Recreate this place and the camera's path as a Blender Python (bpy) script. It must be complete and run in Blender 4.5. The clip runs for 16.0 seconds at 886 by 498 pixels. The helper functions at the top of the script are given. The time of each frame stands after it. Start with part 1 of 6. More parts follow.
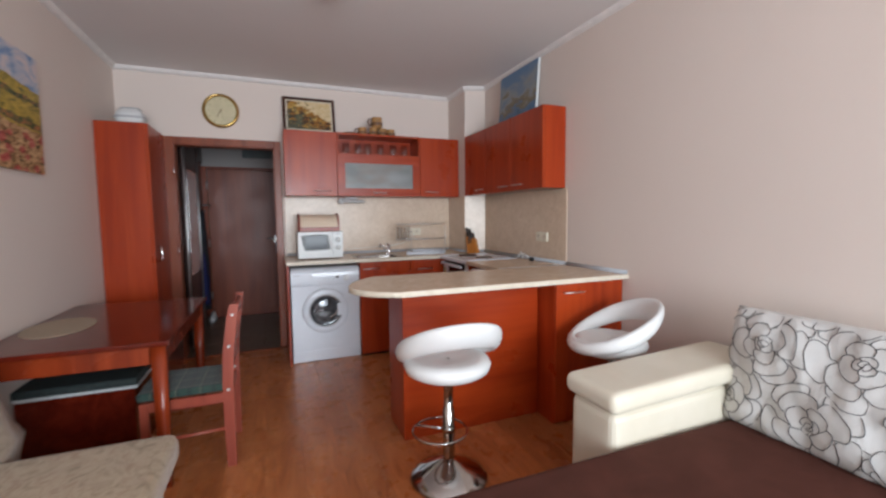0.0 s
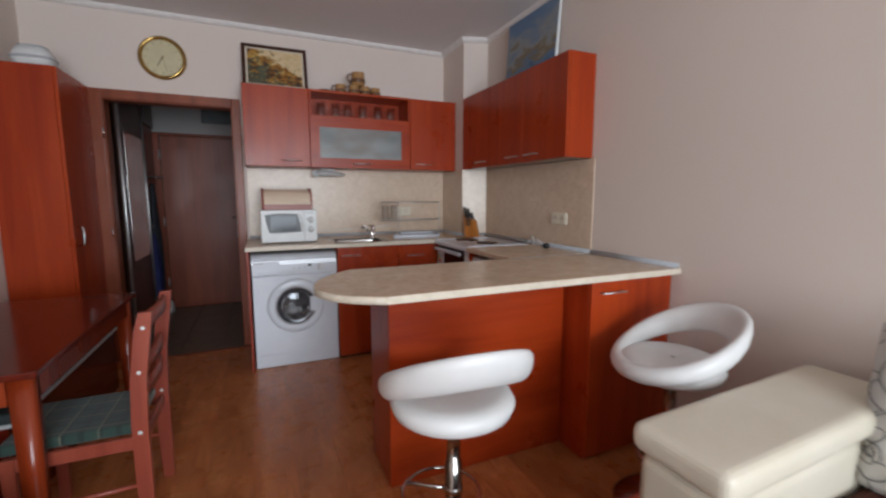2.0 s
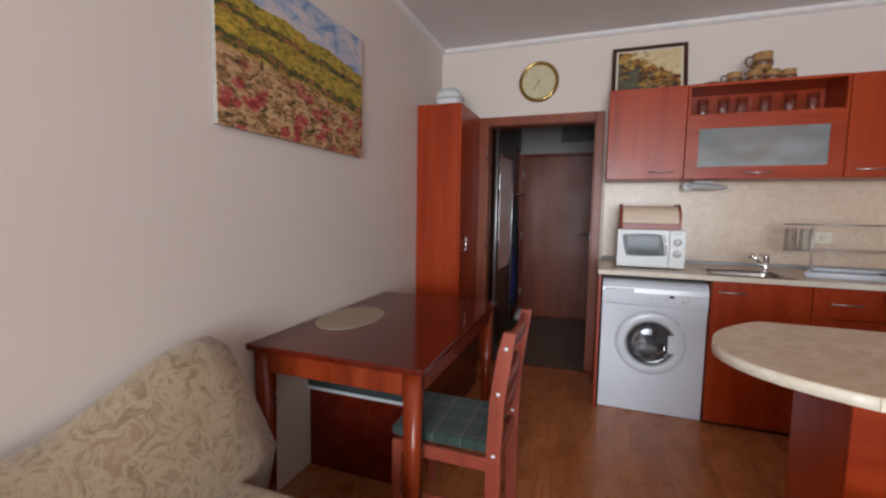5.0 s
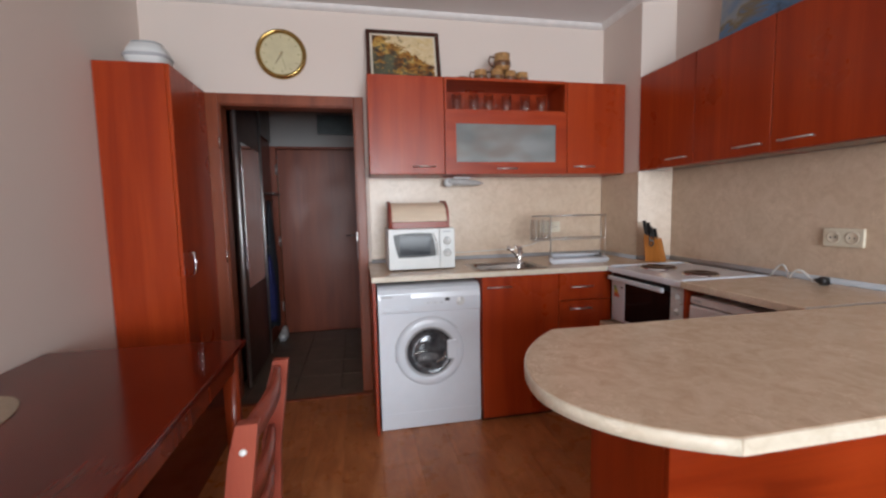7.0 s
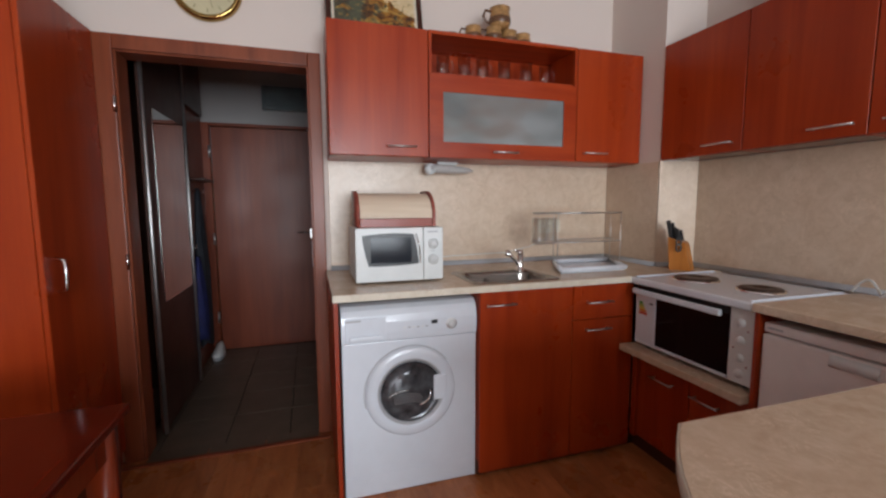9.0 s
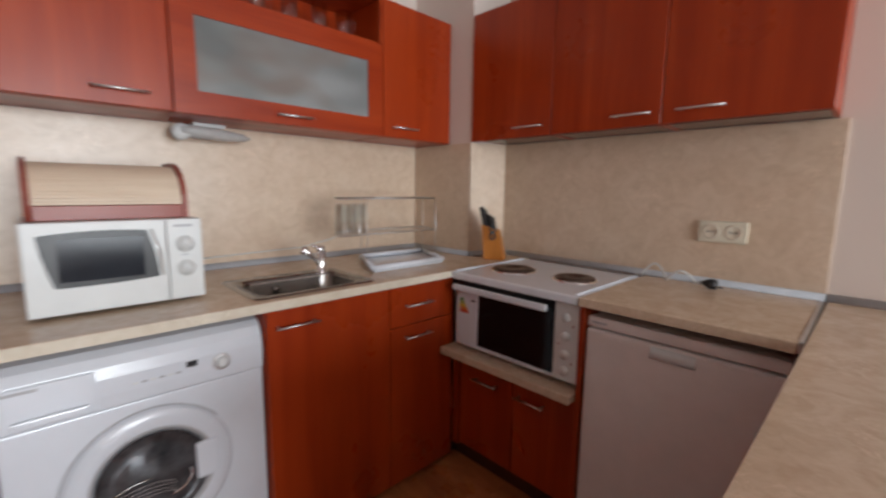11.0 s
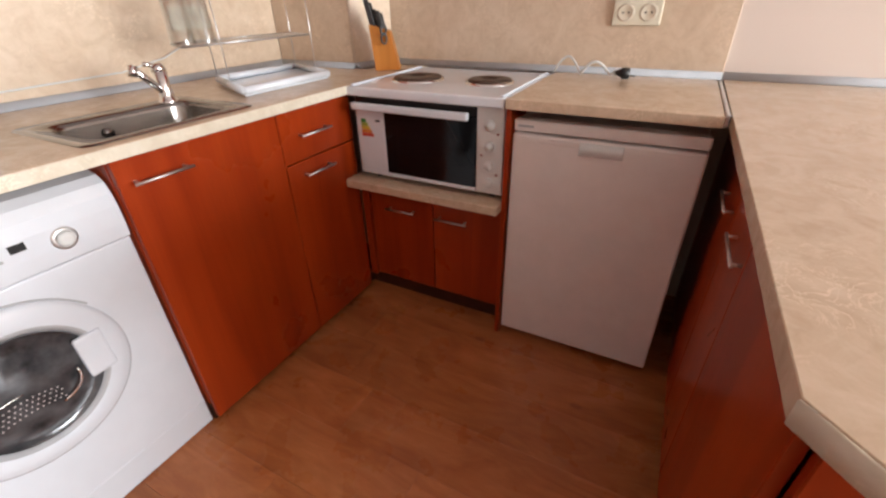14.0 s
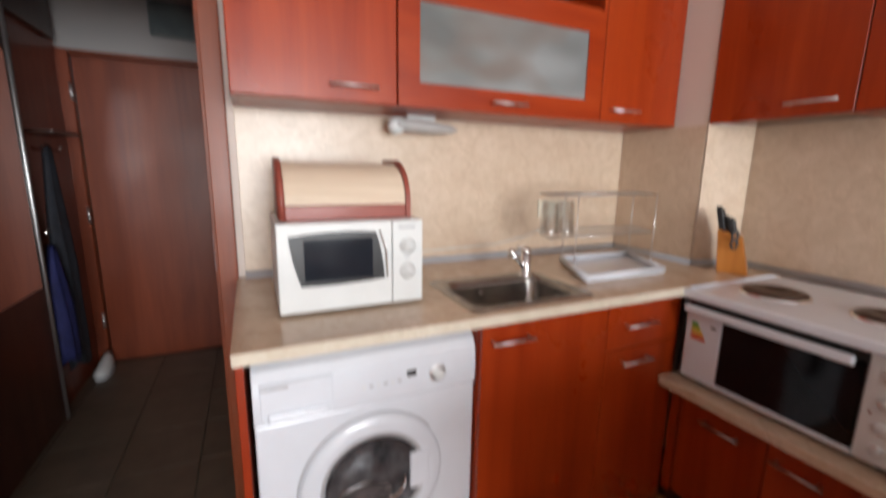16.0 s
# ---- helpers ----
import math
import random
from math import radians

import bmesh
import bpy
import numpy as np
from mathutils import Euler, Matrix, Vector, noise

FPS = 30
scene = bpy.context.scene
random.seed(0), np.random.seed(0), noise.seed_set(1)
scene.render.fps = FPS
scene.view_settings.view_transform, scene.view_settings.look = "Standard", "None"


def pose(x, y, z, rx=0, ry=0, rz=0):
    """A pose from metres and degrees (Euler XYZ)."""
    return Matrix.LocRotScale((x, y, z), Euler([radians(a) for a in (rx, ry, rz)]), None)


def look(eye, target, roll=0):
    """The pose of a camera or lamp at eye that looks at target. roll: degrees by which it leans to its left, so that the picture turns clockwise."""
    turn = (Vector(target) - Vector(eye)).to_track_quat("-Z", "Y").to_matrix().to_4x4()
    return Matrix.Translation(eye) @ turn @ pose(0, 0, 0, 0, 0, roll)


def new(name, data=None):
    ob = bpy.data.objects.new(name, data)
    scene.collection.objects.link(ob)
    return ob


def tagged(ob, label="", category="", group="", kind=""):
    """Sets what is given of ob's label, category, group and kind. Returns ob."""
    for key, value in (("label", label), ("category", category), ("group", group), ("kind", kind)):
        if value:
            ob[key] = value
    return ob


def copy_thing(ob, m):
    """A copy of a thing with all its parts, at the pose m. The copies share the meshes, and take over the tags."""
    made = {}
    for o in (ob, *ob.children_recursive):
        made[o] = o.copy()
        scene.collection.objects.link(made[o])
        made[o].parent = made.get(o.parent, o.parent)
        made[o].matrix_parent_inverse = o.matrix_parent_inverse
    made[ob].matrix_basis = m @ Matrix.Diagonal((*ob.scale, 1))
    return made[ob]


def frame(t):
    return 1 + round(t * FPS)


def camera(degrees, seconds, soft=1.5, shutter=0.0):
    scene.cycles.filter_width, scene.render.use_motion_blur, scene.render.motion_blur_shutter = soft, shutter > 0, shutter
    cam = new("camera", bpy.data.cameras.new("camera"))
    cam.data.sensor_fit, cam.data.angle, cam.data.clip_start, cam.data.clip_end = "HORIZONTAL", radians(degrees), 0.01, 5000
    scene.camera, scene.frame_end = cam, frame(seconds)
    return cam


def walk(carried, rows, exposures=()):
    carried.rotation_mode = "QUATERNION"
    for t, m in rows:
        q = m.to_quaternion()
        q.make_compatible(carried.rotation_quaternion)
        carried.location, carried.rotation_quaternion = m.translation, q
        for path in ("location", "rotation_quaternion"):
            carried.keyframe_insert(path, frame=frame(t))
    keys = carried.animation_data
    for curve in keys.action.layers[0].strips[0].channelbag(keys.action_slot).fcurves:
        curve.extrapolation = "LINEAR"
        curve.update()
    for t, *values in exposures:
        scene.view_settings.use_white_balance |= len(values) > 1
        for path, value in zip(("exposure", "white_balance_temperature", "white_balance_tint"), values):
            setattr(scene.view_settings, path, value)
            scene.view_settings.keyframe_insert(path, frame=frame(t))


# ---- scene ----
cam = camera(92.9, 16.0, soft=2.4, shutter=0.5)
PATH = [
    (0, (0.059, 0.081, 1.317), (0.799, 1.933, 1.162), -0.6),
    (0.5, (0.086, 0.261, 1.321), (0.962, 2.056, 1.219), -1.0),
    (1, (0.148, 0.435, 1.307), (1.046, 2.216, 1.16), -0.7),
    (1.5, (0.197, 0.582, 1.287), (1.078, 2.375, 1.187), 0.2),
    (2, (0.244, 0.71, 1.289), (1.038, 2.529, 1.041), 0.0),
    (2.5, (0.22, 0.877, 1.307), (0.754, 2.798, 1.152), 0.0),
    (3, (0.176, 0.987, 1.304), (0.343, 2.971, 1.114), -0.9),
    (3.5, (0.142, 1.068, 1.307), (-0.164, 3.038, 1.151), -0.6),
    (3.7, (0.111, 1.064, 1.292), (-0.34, 3.007, 1.146), 0.3),
    (5.8, (0.101, 1.206, 1.283), (-0.582, 3.076, 1.092), 0.9),
    (6, (0.131, 1.283, 1.286), (-0.324, 3.22, 1.087), 0.6),
    (6.5, (0.1, 1.468, 1.309), (0.193, 3.463, 1.218), -1.6),
    (7, (0.082, 1.629, 1.291), (0.473, 3.582, 1.109), -1.2),
    (7.5, (0.063, 1.824, 1.301), (0.519, 3.769, 1.198), -2.5),
    (8, (0.054, 1.978, 1.286), (0.612, 3.892, 1.124), -0.6),
    (8.2, (0.057, 2.038, 1.286), (0.611, 3.95, 1.096), -0.5),
    (10.3, (0.181, 2.571, 1.286), (1.095, 4.335, 1.055), 0.1),
    (10.5, (0.215, 2.609, 1.276), (1.226, 4.316, 1.024), 0.2),
    (11, (0.288, 2.685, 1.282), (1.67, 4.103, 1.002), 0.8),
    (11.5, (0.296, 2.794, 1.263), (1.925, 3.923, 0.995), 1.0),
    (12, (0.305, 2.838, 1.244), (1.985, 3.849, 0.848), 0.5),
    (12.5, (0.31, 2.893, 1.23), (1.943, 3.807, 0.525), -0.1),
    (13, (0.322, 2.896, 1.198), (1.868, 3.782, 0.288), -0.6),
    (13.5, (0.33, 2.9, 1.181), (1.851, 3.732, 0.185), -0.8),
    (14, (0.331, 2.91, 1.189), (1.848, 3.72, 0.17), -1.3),
    (14.5, (0.313, 2.903, 1.175), (1.664, 3.993, 0.181), -3.2),
    (15, (0.269, 2.972, 1.195), (1.332, 4.349, 0.209), -2.9),
    (15.5, (0.238, 2.983, 1.233), (1.096, 4.589, 0.407), 0.0),
    (16, (0.204, 3.001, 1.332), (1.02, 4.788, 0.955), 0.9),
]
walk(cam, [(t, look(eye, target, roll)) for t, eye, target, roll in PATH],
     exposures=[(0, -0.33, 6030, 8), (1.5, -0.55, 6050, 8), (2.5, -0.69, 6050, 8), (3.2, -0.69, 6000, 8), (6.5, -0.14, 6200, 9), (8, -0.25, 6150, 9),
                (10.5, -0.27, 6250, 9), (11.2, -0.19, 6350, 9), (12, 0.00, 6500, 9), (13.5, 0.66, 6600, 9), (14.5, 0.74, 6600, 9), (15, 0.70, 6550, 9), (16, 0.28, 6500, 10)])

# ---- world and light ----
XL, XR, YF, YB, ZC = -1.20, 2.18, 4.66, -2.50, 2.665

world = bpy.data.worlds.new("world")
scene.world = world
world.use_nodes = True
wn = world.node_tree
sky = wn.nodes.new("ShaderNodeTexSky")
sky.sky_type, sky.sun_disc = "NISHITA", False
sky.sun_elevation, sky.sun_rotation = radians(45), radians(60)
wn.nodes["Background"].inputs["Strength"].default_value = 0.10
wn.links.new(sky.outputs["Color"], wn.nodes["Background"].inputs["Color"])

sun = bpy.data.lights.new("sun", "SUN")
sun.energy, sun.angle, sun.color = 2.0, radians(0.6), (1.0, 0.95, 0.88)
new("sun", sun).matrix_world = look((0, 0, 20), (-6, -14, 0))

daylight = bpy.data.lights.new("window_daylight", "AREA")
daylight.shape, daylight.size, daylight.size_y = "RECTANGLE", 2.25, 1.95
daylight.energy, daylight.color, daylight.spread = 160.0, (0.93, 0.97, 1.0), radians(135)
new("window_daylight", daylight).matrix_world = look((0.70, YB + 0.06, 1.40), (0.70, 4.0, 1.35))


# ---- mesh helpers ----
def box(x0, x1, y0, y1, z0, z1, bev=0.002, seg=1):
    bm = bmesh.new()
    bmesh.ops.create_cube(bm, size=1.0)
    for v in bm.verts:
        v.co = ((x0 + x1) / 2 + v.co.x * (x1 - x0), (y0 + y1) / 2 + v.co.y * (y1 - y0), (z0 + z1) / 2 + v.co.z * (z1 - z0))
    if bev:
        bmesh.ops.bevel(bm, geom=bm.edges[:], offset=bev, segments=seg, affect="EDGES", profile=0.6)
    return bm


def join(*bms):
    out = bmesh.new()
    for b in bms:
        me = bpy.data.meshes.new("tmp")
        b.to_mesh(me)
        b.free()
        out.from_mesh(me)
        bpy.data.meshes.remove(me)
    return out


def moved(bm, m):
    bmesh.ops.transform(bm, matrix=m, verts=bm.verts[:])
    return bm


def smooth(bm):
    for f in bm.faces:
        f.smooth = True
    return bm


def sheet(rows, loop_u=False, loop_v=False, caps=False):
    """A skin over rows of points."""
    bm = bmesh.new()
    grid = [[bm.verts.new(p) for p in r] for r in rows]
    nu, nv = len(grid), len(grid[0])
    for i in range(nu if loop_u else nu - 1):
        for j in range(nv if loop_v else nv - 1):
            a, b = grid[i], grid[(i + 1) % nu]
            bm.faces.new((a[j], a[(j + 1) % nv], b[(j + 1) % nv], b[j]))
    if caps:
        bm.faces.new(grid[0][::-1])
        bm.faces.new(grid[-1])
    bmesh.ops.recalc_face_normals(bm, faces=bm.faces[:])
    return smooth(bm)


def lathe(profile, seg=40, centre=(0, 0, 0)):
    cx, cy, cz = centre
    rows = [[(cx + max(r, 1e-4) * math.cos(2 * math.pi * k / seg), cy + max(r, 1e-4) * math.sin(2 * math.pi * k / seg), cz + z) for k in range(seg)] for r, z in profile]
    return sheet(rows, loop_v=True)


def tube(points, r, seg=8, loop=False):
    pts = [Vector(p) for p in points]
    rows, n = [], len(pts)
    side = None
    for i, p in enumerate(pts):
        a = pts[(i - 1) % n] if (loop or i) else p
        b = pts[(i + 1) % n] if (loop or i < n - 1) else p
        d = (b - a).normalized()
        if side is None:
            side = d.orthogonal().normalized()
        side = (side - d * side.dot(d)).normalized()
        up = d.cross(side)
        rows.append([p + r * (math.cos(2 * math.pi * k / seg) * side + math.sin(2 * math.pi * k / seg) * up) for k in range(seg)])
    return sheet(rows, loop_u=loop, loop_v=True, caps=not loop)


def prism(outline, z0, z1, bev=0.003, seg=2):
    """An outline in x and y, raised from z0 to z1."""
    bm = bmesh.new()
    low = [bm.verts.new((x, y, z0)) for x, y in outline]
    high = [bm.verts.new((x, y, z1)) for x, y in outline]
    n = len(outline)
    bm.faces.new(low[::-1])
    bm.faces.new(high)
    for i in range(n):
        bm.faces.new((low[i], low[(i + 1) % n], high[(i + 1) % n], high[i]))
    bmesh.ops.recalc_face_normals(bm, faces=bm.faces[:])
    if bev:
        rim = [e for e in bm.edges if abs(e.verts[0].co.z - e.verts[1].co.z) < 1e-6]
        bmesh.ops.bevel(bm, geom=rim, offset=bev, segments=seg, affect="EDGES", profile=0.6)
    return bm


def bezier(a, c, b, n=8):
    return [((1 - t) ** 2 * a[0] + 2 * t * (1 - t) * c[0] + t * t * b[0], (1 - t) ** 2 * a[1] + 2 * t * (1 - t) * c[1] + t * t * b[1]) for t in (k / n for k in range(n + 1))]


def put_mesh(name, bm, mat):
    me = bpy.data.meshes.new(name)
    bm.to_mesh(me)
    bm.free()
    me.materials.append(mat)
    return me


def thing(name, label, category, base, group=""):
    ob = new(name)
    ob.empty_display_size = 0.1
    ob.location = base
    return tagged(ob, label, category, group)


def part(name, bm, mat, parent, label=""):
    """One mesh object under a thing or a part, given in the world's places."""
    ob = new(name, put_mesh(name, bm, mat))
    ob.parent = parent
    m, p = Matrix.Identity(4), parent
    while p:
        m = (Matrix.Translation(p.location) if p.parent is None else Matrix.Identity(4)) @ m
        p = p.parent
    if parent.parent is None:
        ob.matrix_parent_inverse = Matrix.Translation(parent.location).inverted()
    return tagged(ob, label)


def solo(name, bm, mat, label, category, base=None, group="", kind=""):
    """A thing of one mesh, with its origin at its base."""
    if base is None:
        lo = [min(v.co[i] for v in bm.verts) for i in range(3)]
        hi = [max(v.co[i] for v in bm.verts) for i in range(3)]
        base = ((lo[0] + hi[0]) / 2, (lo[1] + hi[1]) / 2, lo[2])
    moved(bm, Matrix.Translation(-Vector(base)))
    ob = new(name, put_mesh(name, bm, mat))
    ob.location = base
    return tagged(ob, label, category, group, kind)


def setting(name, bm, mat, label, category):
    return tagged(new(name, put_mesh(name, bm, mat)), label, category, "", "structure")


# ---- materials ----
class Nodes:
    def __init__(self, name):
        self.mat = bpy.data.materials.new(name)
        self.mat.use_nodes = True
        self.t = self.mat.node_tree
        self.b = self.t.nodes["Principled BSDF"]
        self.co = self.t.nodes.new("ShaderNodeNewGeometry").outputs["Position"]

    def node(self, kind, **values):
        n = self.t.nodes.new(kind)
        for k, v in values.items():
            n.inputs[k.replace("_", " ")].default_value = v
        return n

    def link(self, a, b):
        self.t.links.new(a, b)

    def at(self, scale, rot=(0, 0, 0), source=None, loc=(0, 0, 0)):
        m = self.node("ShaderNodeMapping", Scale=scale, Rotation=rot, Location=loc)
        self.link(source or self.co, m.inputs["Vector"])
        return m.outputs["Vector"]

    def noise(self, scale, vec=None, detail=4.0, rough=0.55, dist=0.0):
        n = self.node("ShaderNodeTexNoise", Scale=scale, Detail=detail, Roughness=rough, Distortion=dist)
        self.link(vec or self.co, n.inputs["Vector"])
        return n.outputs["Fac"]

    def voronoi(self, scale, vec=None, feature="F1"):
        n = self.t.nodes.new("ShaderNodeTexVoronoi")
        n.feature = feature
        n.inputs["Scale"].default_value = scale
        self.link(vec or self.co, n.inputs["Vector"])
        return n

    def ramp(self, fac, *stops):
        n = self.t.nodes.new("ShaderNodeValToRGB")
        while len(n.color_ramp.elements) < len(stops):
            n.color_ramp.elements.new(0.5)
        for e, (p, c) in zip(n.color_ramp.elements, stops):
            e.position, e.color = p, ((*c, 1) if isinstance(c, tuple) else (c, c, c, 1))
        self.link(fac, n.inputs["Fac"])
        return n.outputs["Color"]

    def mix(self, fac, a, b, mode="MIX"):
        n = self.t.nodes.new("ShaderNodeMix")
        n.data_type, n.blend_type = "RGBA", mode
        for sock, v in ((n.inputs[0], fac), (n.inputs[6], a), (n.inputs[7], b)):
            if hasattr(v, "is_linked"):
                self.link(v, sock)
            else:
                sock.default_value = (*v, 1) if isinstance(v, tuple) else v
        return n.outputs[2]

    def math(self, op, a, b=0.0):
        n = self.t.nodes.new("ShaderNodeMath")
        n.operation = op
        for sock, v in zip(n.inputs, (a, b)):
            if hasattr(v, "is_linked"):
                self.link(v, sock)
            else:
                sock.default_value = v
        return n.outputs[0]

    def done(self, colour, rough=0.5, metal=0.0, bump=None, strength=0.1, dist=0.002, coat=0.0, **more):
        if hasattr(colour, "is_linked"):
            self.link(colour, self.b.inputs["Base Color"])
        else:
            self.b.inputs["Base Color"].default_value = (*colour, 1)
        if hasattr(rough, "is_linked"):
            self.link(rough, self.b.inputs["Roughness"])
        else:
            self.b.inputs["Roughness"].default_value = rough
        self.b.inputs["Metallic"].default_value = metal
        self.b.inputs["Coat Weight"].default_value = coat
        self.b.inputs["Coat Roughness"].default_value = 0.12
        for k, v in more.items():
            self.b.inputs[k.replace("_", " ")].default_value = v
        if bump is not None:
            n = self.node("ShaderNodeBump", Strength=strength, Distance=dist)
            self.link(bump, n.inputs["Height"])
            self.link(n.outputs["Normal"], self.b.inputs["Normal"])
        return self.mat


def wood(name, dark, mid, light, axis="z", rough=0.3, coat=0.05, vary=0.0, gloss=0.34):
    n = Nodes(name)
    s = {"x": (0.9, 11, 11), "y": (11, 0.9, 11), "z": (9, 9, 0.6)}[axis]
    fine = {"x": (4, 160, 160), "y": (160, 4, 160), "z": (160, 160, 4)}[axis]
    src = n.co
    if vary:
        oi = n.t.nodes.new("ShaderNodeObjectInfo")
        sh = n.node("ShaderNodeVectorMath")
        sh.operation = "ADD"
        k = n.math("MULTIPLY", oi.outputs["Random"], 40.0)
        n.link(n.co, sh.inputs[0])
        n.link(k, sh.inputs[1])
        src = sh.outputs[0]
    broad = n.noise(1.0, n.at(s, source=src), 5, 0.6, 0.7)
    grain = n.noise(1.0, n.at(fine, source=src), 3, 0.6)
    c = n.ramp(broad, (0.34, dark), (0.5, mid), (0.66, light))
    c = n.mix(n.ramp(grain, (0.35, 0.0), (0.75, 0.30)), c, dark)
    if vary:
        c = n.mix(1.0, c, n.ramp(oi.outputs["Random"], (0.0, 1.0 - vary), (1.0, 1.0)), "MULTIPLY")
    r = n.ramp(n.noise(3.0), (0.3, rough * 0.85), (0.7, rough * 1.2))
    return n.done(c, r, bump=grain, strength=0.05, dist=0.001, coat=coat, Specular_IOR_Level=gloss)


def plain(name, colour, rough=0.4, metal=0.0, wear=0.06, scale=14.0, bump=0.02, coat=0.0, **more):
    n = Nodes(name)
    a = n.noise(scale, None, 5)
    b = n.noise(scale * 12, None, 3)
    lo = tuple(max(0.0, c * (1 - wear)) for c in colour)
    hi = tuple(min(1.0, c * (1 + wear)) for c in colour)
    r = n.ramp(b, (0.3, rough * 0.9), (0.7, min(1.0, rough * 1.12)))
    return n.done(n.ramp(a, (0.3, lo), (0.7, hi)), r, metal, b, bump, 0.001, coat, **more)


CHERRY = wood("cherry_veneer", (0.265, 0.025, 0.0035), (0.345, 0.038, 0.0052), (0.405, 0.052, 0.0075), "z", 0.30, 0.0, 0.0, 0.36)
CHERRY_X = wood("cherry_veneer_level", (0.265, 0.025, 0.0035), (0.345, 0.038, 0.0052), (0.405, 0.052, 0.0075), "x", 0.30, 0.0, 0.0, 0.36)
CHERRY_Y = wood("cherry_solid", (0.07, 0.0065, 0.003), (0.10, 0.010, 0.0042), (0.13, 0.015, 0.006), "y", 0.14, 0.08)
TABLE_LEG = wood("table_leg_cherry", (0.13, 0.015, 0.004), (0.20, 0.026, 0.006), (0.26, 0.038, 0.009), "z", 0.25, 0.15)
CHAIR_WOOD = wood("chair_wood", (0.20, 0.036, 0.021), (0.28, 0.058, 0.034), (0.33, 0.075, 0.043), "z", 0.35, 0.2)
DOOR_WOOD = wood("door_veneer", (0.14, 0.027, 0.010), (0.195, 0.040, 0.015), (0.235, 0.051, 0.020), "z", 0.36, 0.0)
CASING = wood("casing_veneer", (0.165, 0.036, 0.013), (0.23, 0.054, 0.020), (0.28, 0.070, 0.027), "z", 0.38, 0.05)
NICHE = wood("wardrobe_brown", (0.036, 0.012, 0.008), (0.052, 0.017, 0.010), (0.07, 0.024, 0.015), "z", 0.35, 0.1)


def wall_paint(name, colour, stain):
    n = Nodes(name)
    big = n.noise(0.9, None, 3, 0.5)
    blot = n.noise(6.0, None, 5, 0.6)
    roll = n.noise(170.0, None, 3, 0.6)
    c = n.mix(n.ramp(big, (0.35, 0.0), (0.7, 0.35)), colour, stain)
    c = n.mix(n.ramp(blot, (0.55, 0.0), (0.8, 0.18)), c, stain)
    return n.done(c, 0.75, bump=roll, strength=0.12, dist=0.0015)


WALL = wall_paint("peach_wall_paint", (0.725, 0.632, 0.572), (0.685, 0.58, 0.515))
CEIL = wall_paint("ceiling_paint", (0.77, 0.745, 0.74), (0.73, 0.70, 0.69))
COVE = plain("cornice_paint", (0.80, 0.77, 0.75), 0.6)
# greyer than the room walls: the hall's lack of daylight is in the colour
HALL_WALL_SHADED = wall_paint("hall_paint_shaded", (0.40, 0.38, 0.37), (0.34, 0.32, 0.31))


def stone(name, base, light, dark, rough, coat=0.0, gloss=0.5):
    n = Nodes(name)
    warp = n.noise(13.0, None, 5, 0.62, 1.2)
    fleck = n.noise(42.0, None, 5, 0.65, 0.6)
    c = n.ramp(warp, (0.30, dark), (0.5, base), (0.72, light))
    c = n.mix(n.ramp(fleck, (0.45, 0.0), (0.7, 0.55)), c, light)
    vein = n.voronoi(16.0, n.at((1, 1, 1), source=None), "DISTANCE_TO_EDGE").outputs["Distance"]
    c = n.mix(n.ramp(n.math("ADD", vein, n.math("MULTIPLY", warp, 0.3)), (0.13, 0.35), (0.2, 0.0)), c, dark)
    swirl = n.noise(24.0, n.at((1, 1, 1), source=None, loc=(2, 5, 1)), 3, 0.55, 2.2)
    where = n.noise(7.0, n.at((1, 1, 1), source=None, loc=(8, 3, 4)), 3, 0.6)
    line = n.ramp(n.math("ABSOLUTE", n.math("SUBTRACT", swirl, 0.5)), (0.0, 1.0), (0.028, 0.0))
    c = n.mix(n.math("MULTIPLY", line, n.ramp(where, (0.46, 0.0), (0.66, 0.75))), c, tuple(min(0.9, q * 1.22 + 0.03) for q in light))
    return n.done(c, rough, bump=fleck, strength=0.04, dist=0.0008, coat=coat, Specular_IOR_Level=gloss)


COUNTER = stone("beige_stone_laminate", (0.61, 0.465, 0.33), (0.69, 0.55, 0.415), (0.54, 0.40, 0.275), 0.25, 0.0, 0.6)
SPLASH = stone("splash_stone_laminate", (0.635, 0.495, 0.365), (0.695, 0.56, 0.435), (0.575, 0.435, 0.31), 0.33, 0.0, 0.68)
EDGE = stone("pale_edge_band", (0.66, 0.59, 0.47), (0.72, 0.65, 0.54), (0.60, 0.52, 0.40), 0.4)

WHITE = plain("white_enamel", (0.73, 0.77, 0.83), 0.22, wear=0.02, coat=0.3)
APPL = plain("white_plastic", (0.70, 0.72, 0.715), 0.35, wear=0.03)
FRIDGE = plain("fridge_paint", (0.84, 0.785, 0.76), 0.36, wear=0.03, bump=0.06)
SOCKET = plain("cream_socket_plastic", (0.72, 0.67, 0.54), 0.35)
MARKP = plain("pale_grey_print", (0.65, 0.66, 0.66), 0.4)
GREYP = plain("grey_plastic", (0.42, 0.43, 0.45), 0.4)
BLACK = plain("black_plastic", (0.015, 0.015, 0.016), 0.35)
DARKGLASS = plain("dark_oven_glass", (0.006, 0.006, 0.007), 0.08, wear=0.0, bump=0.0, Specular_IOR_Level=0.22)
PORTHOLE = plain("porthole_glass", (0.085, 0.088, 0.095), 0.08, 0.35, 0.7, 18, 0.05)
MWGLASS = plain("microwave_window", (0.016, 0.019, 0.026), 0.12, wear=0.1, bump=0.0, Specular_IOR_Level=0.25)
CHROME = plain("chrome", (0.80, 0.80, 0.80), 0.10, 1.0, 0.02, bump=0.005)
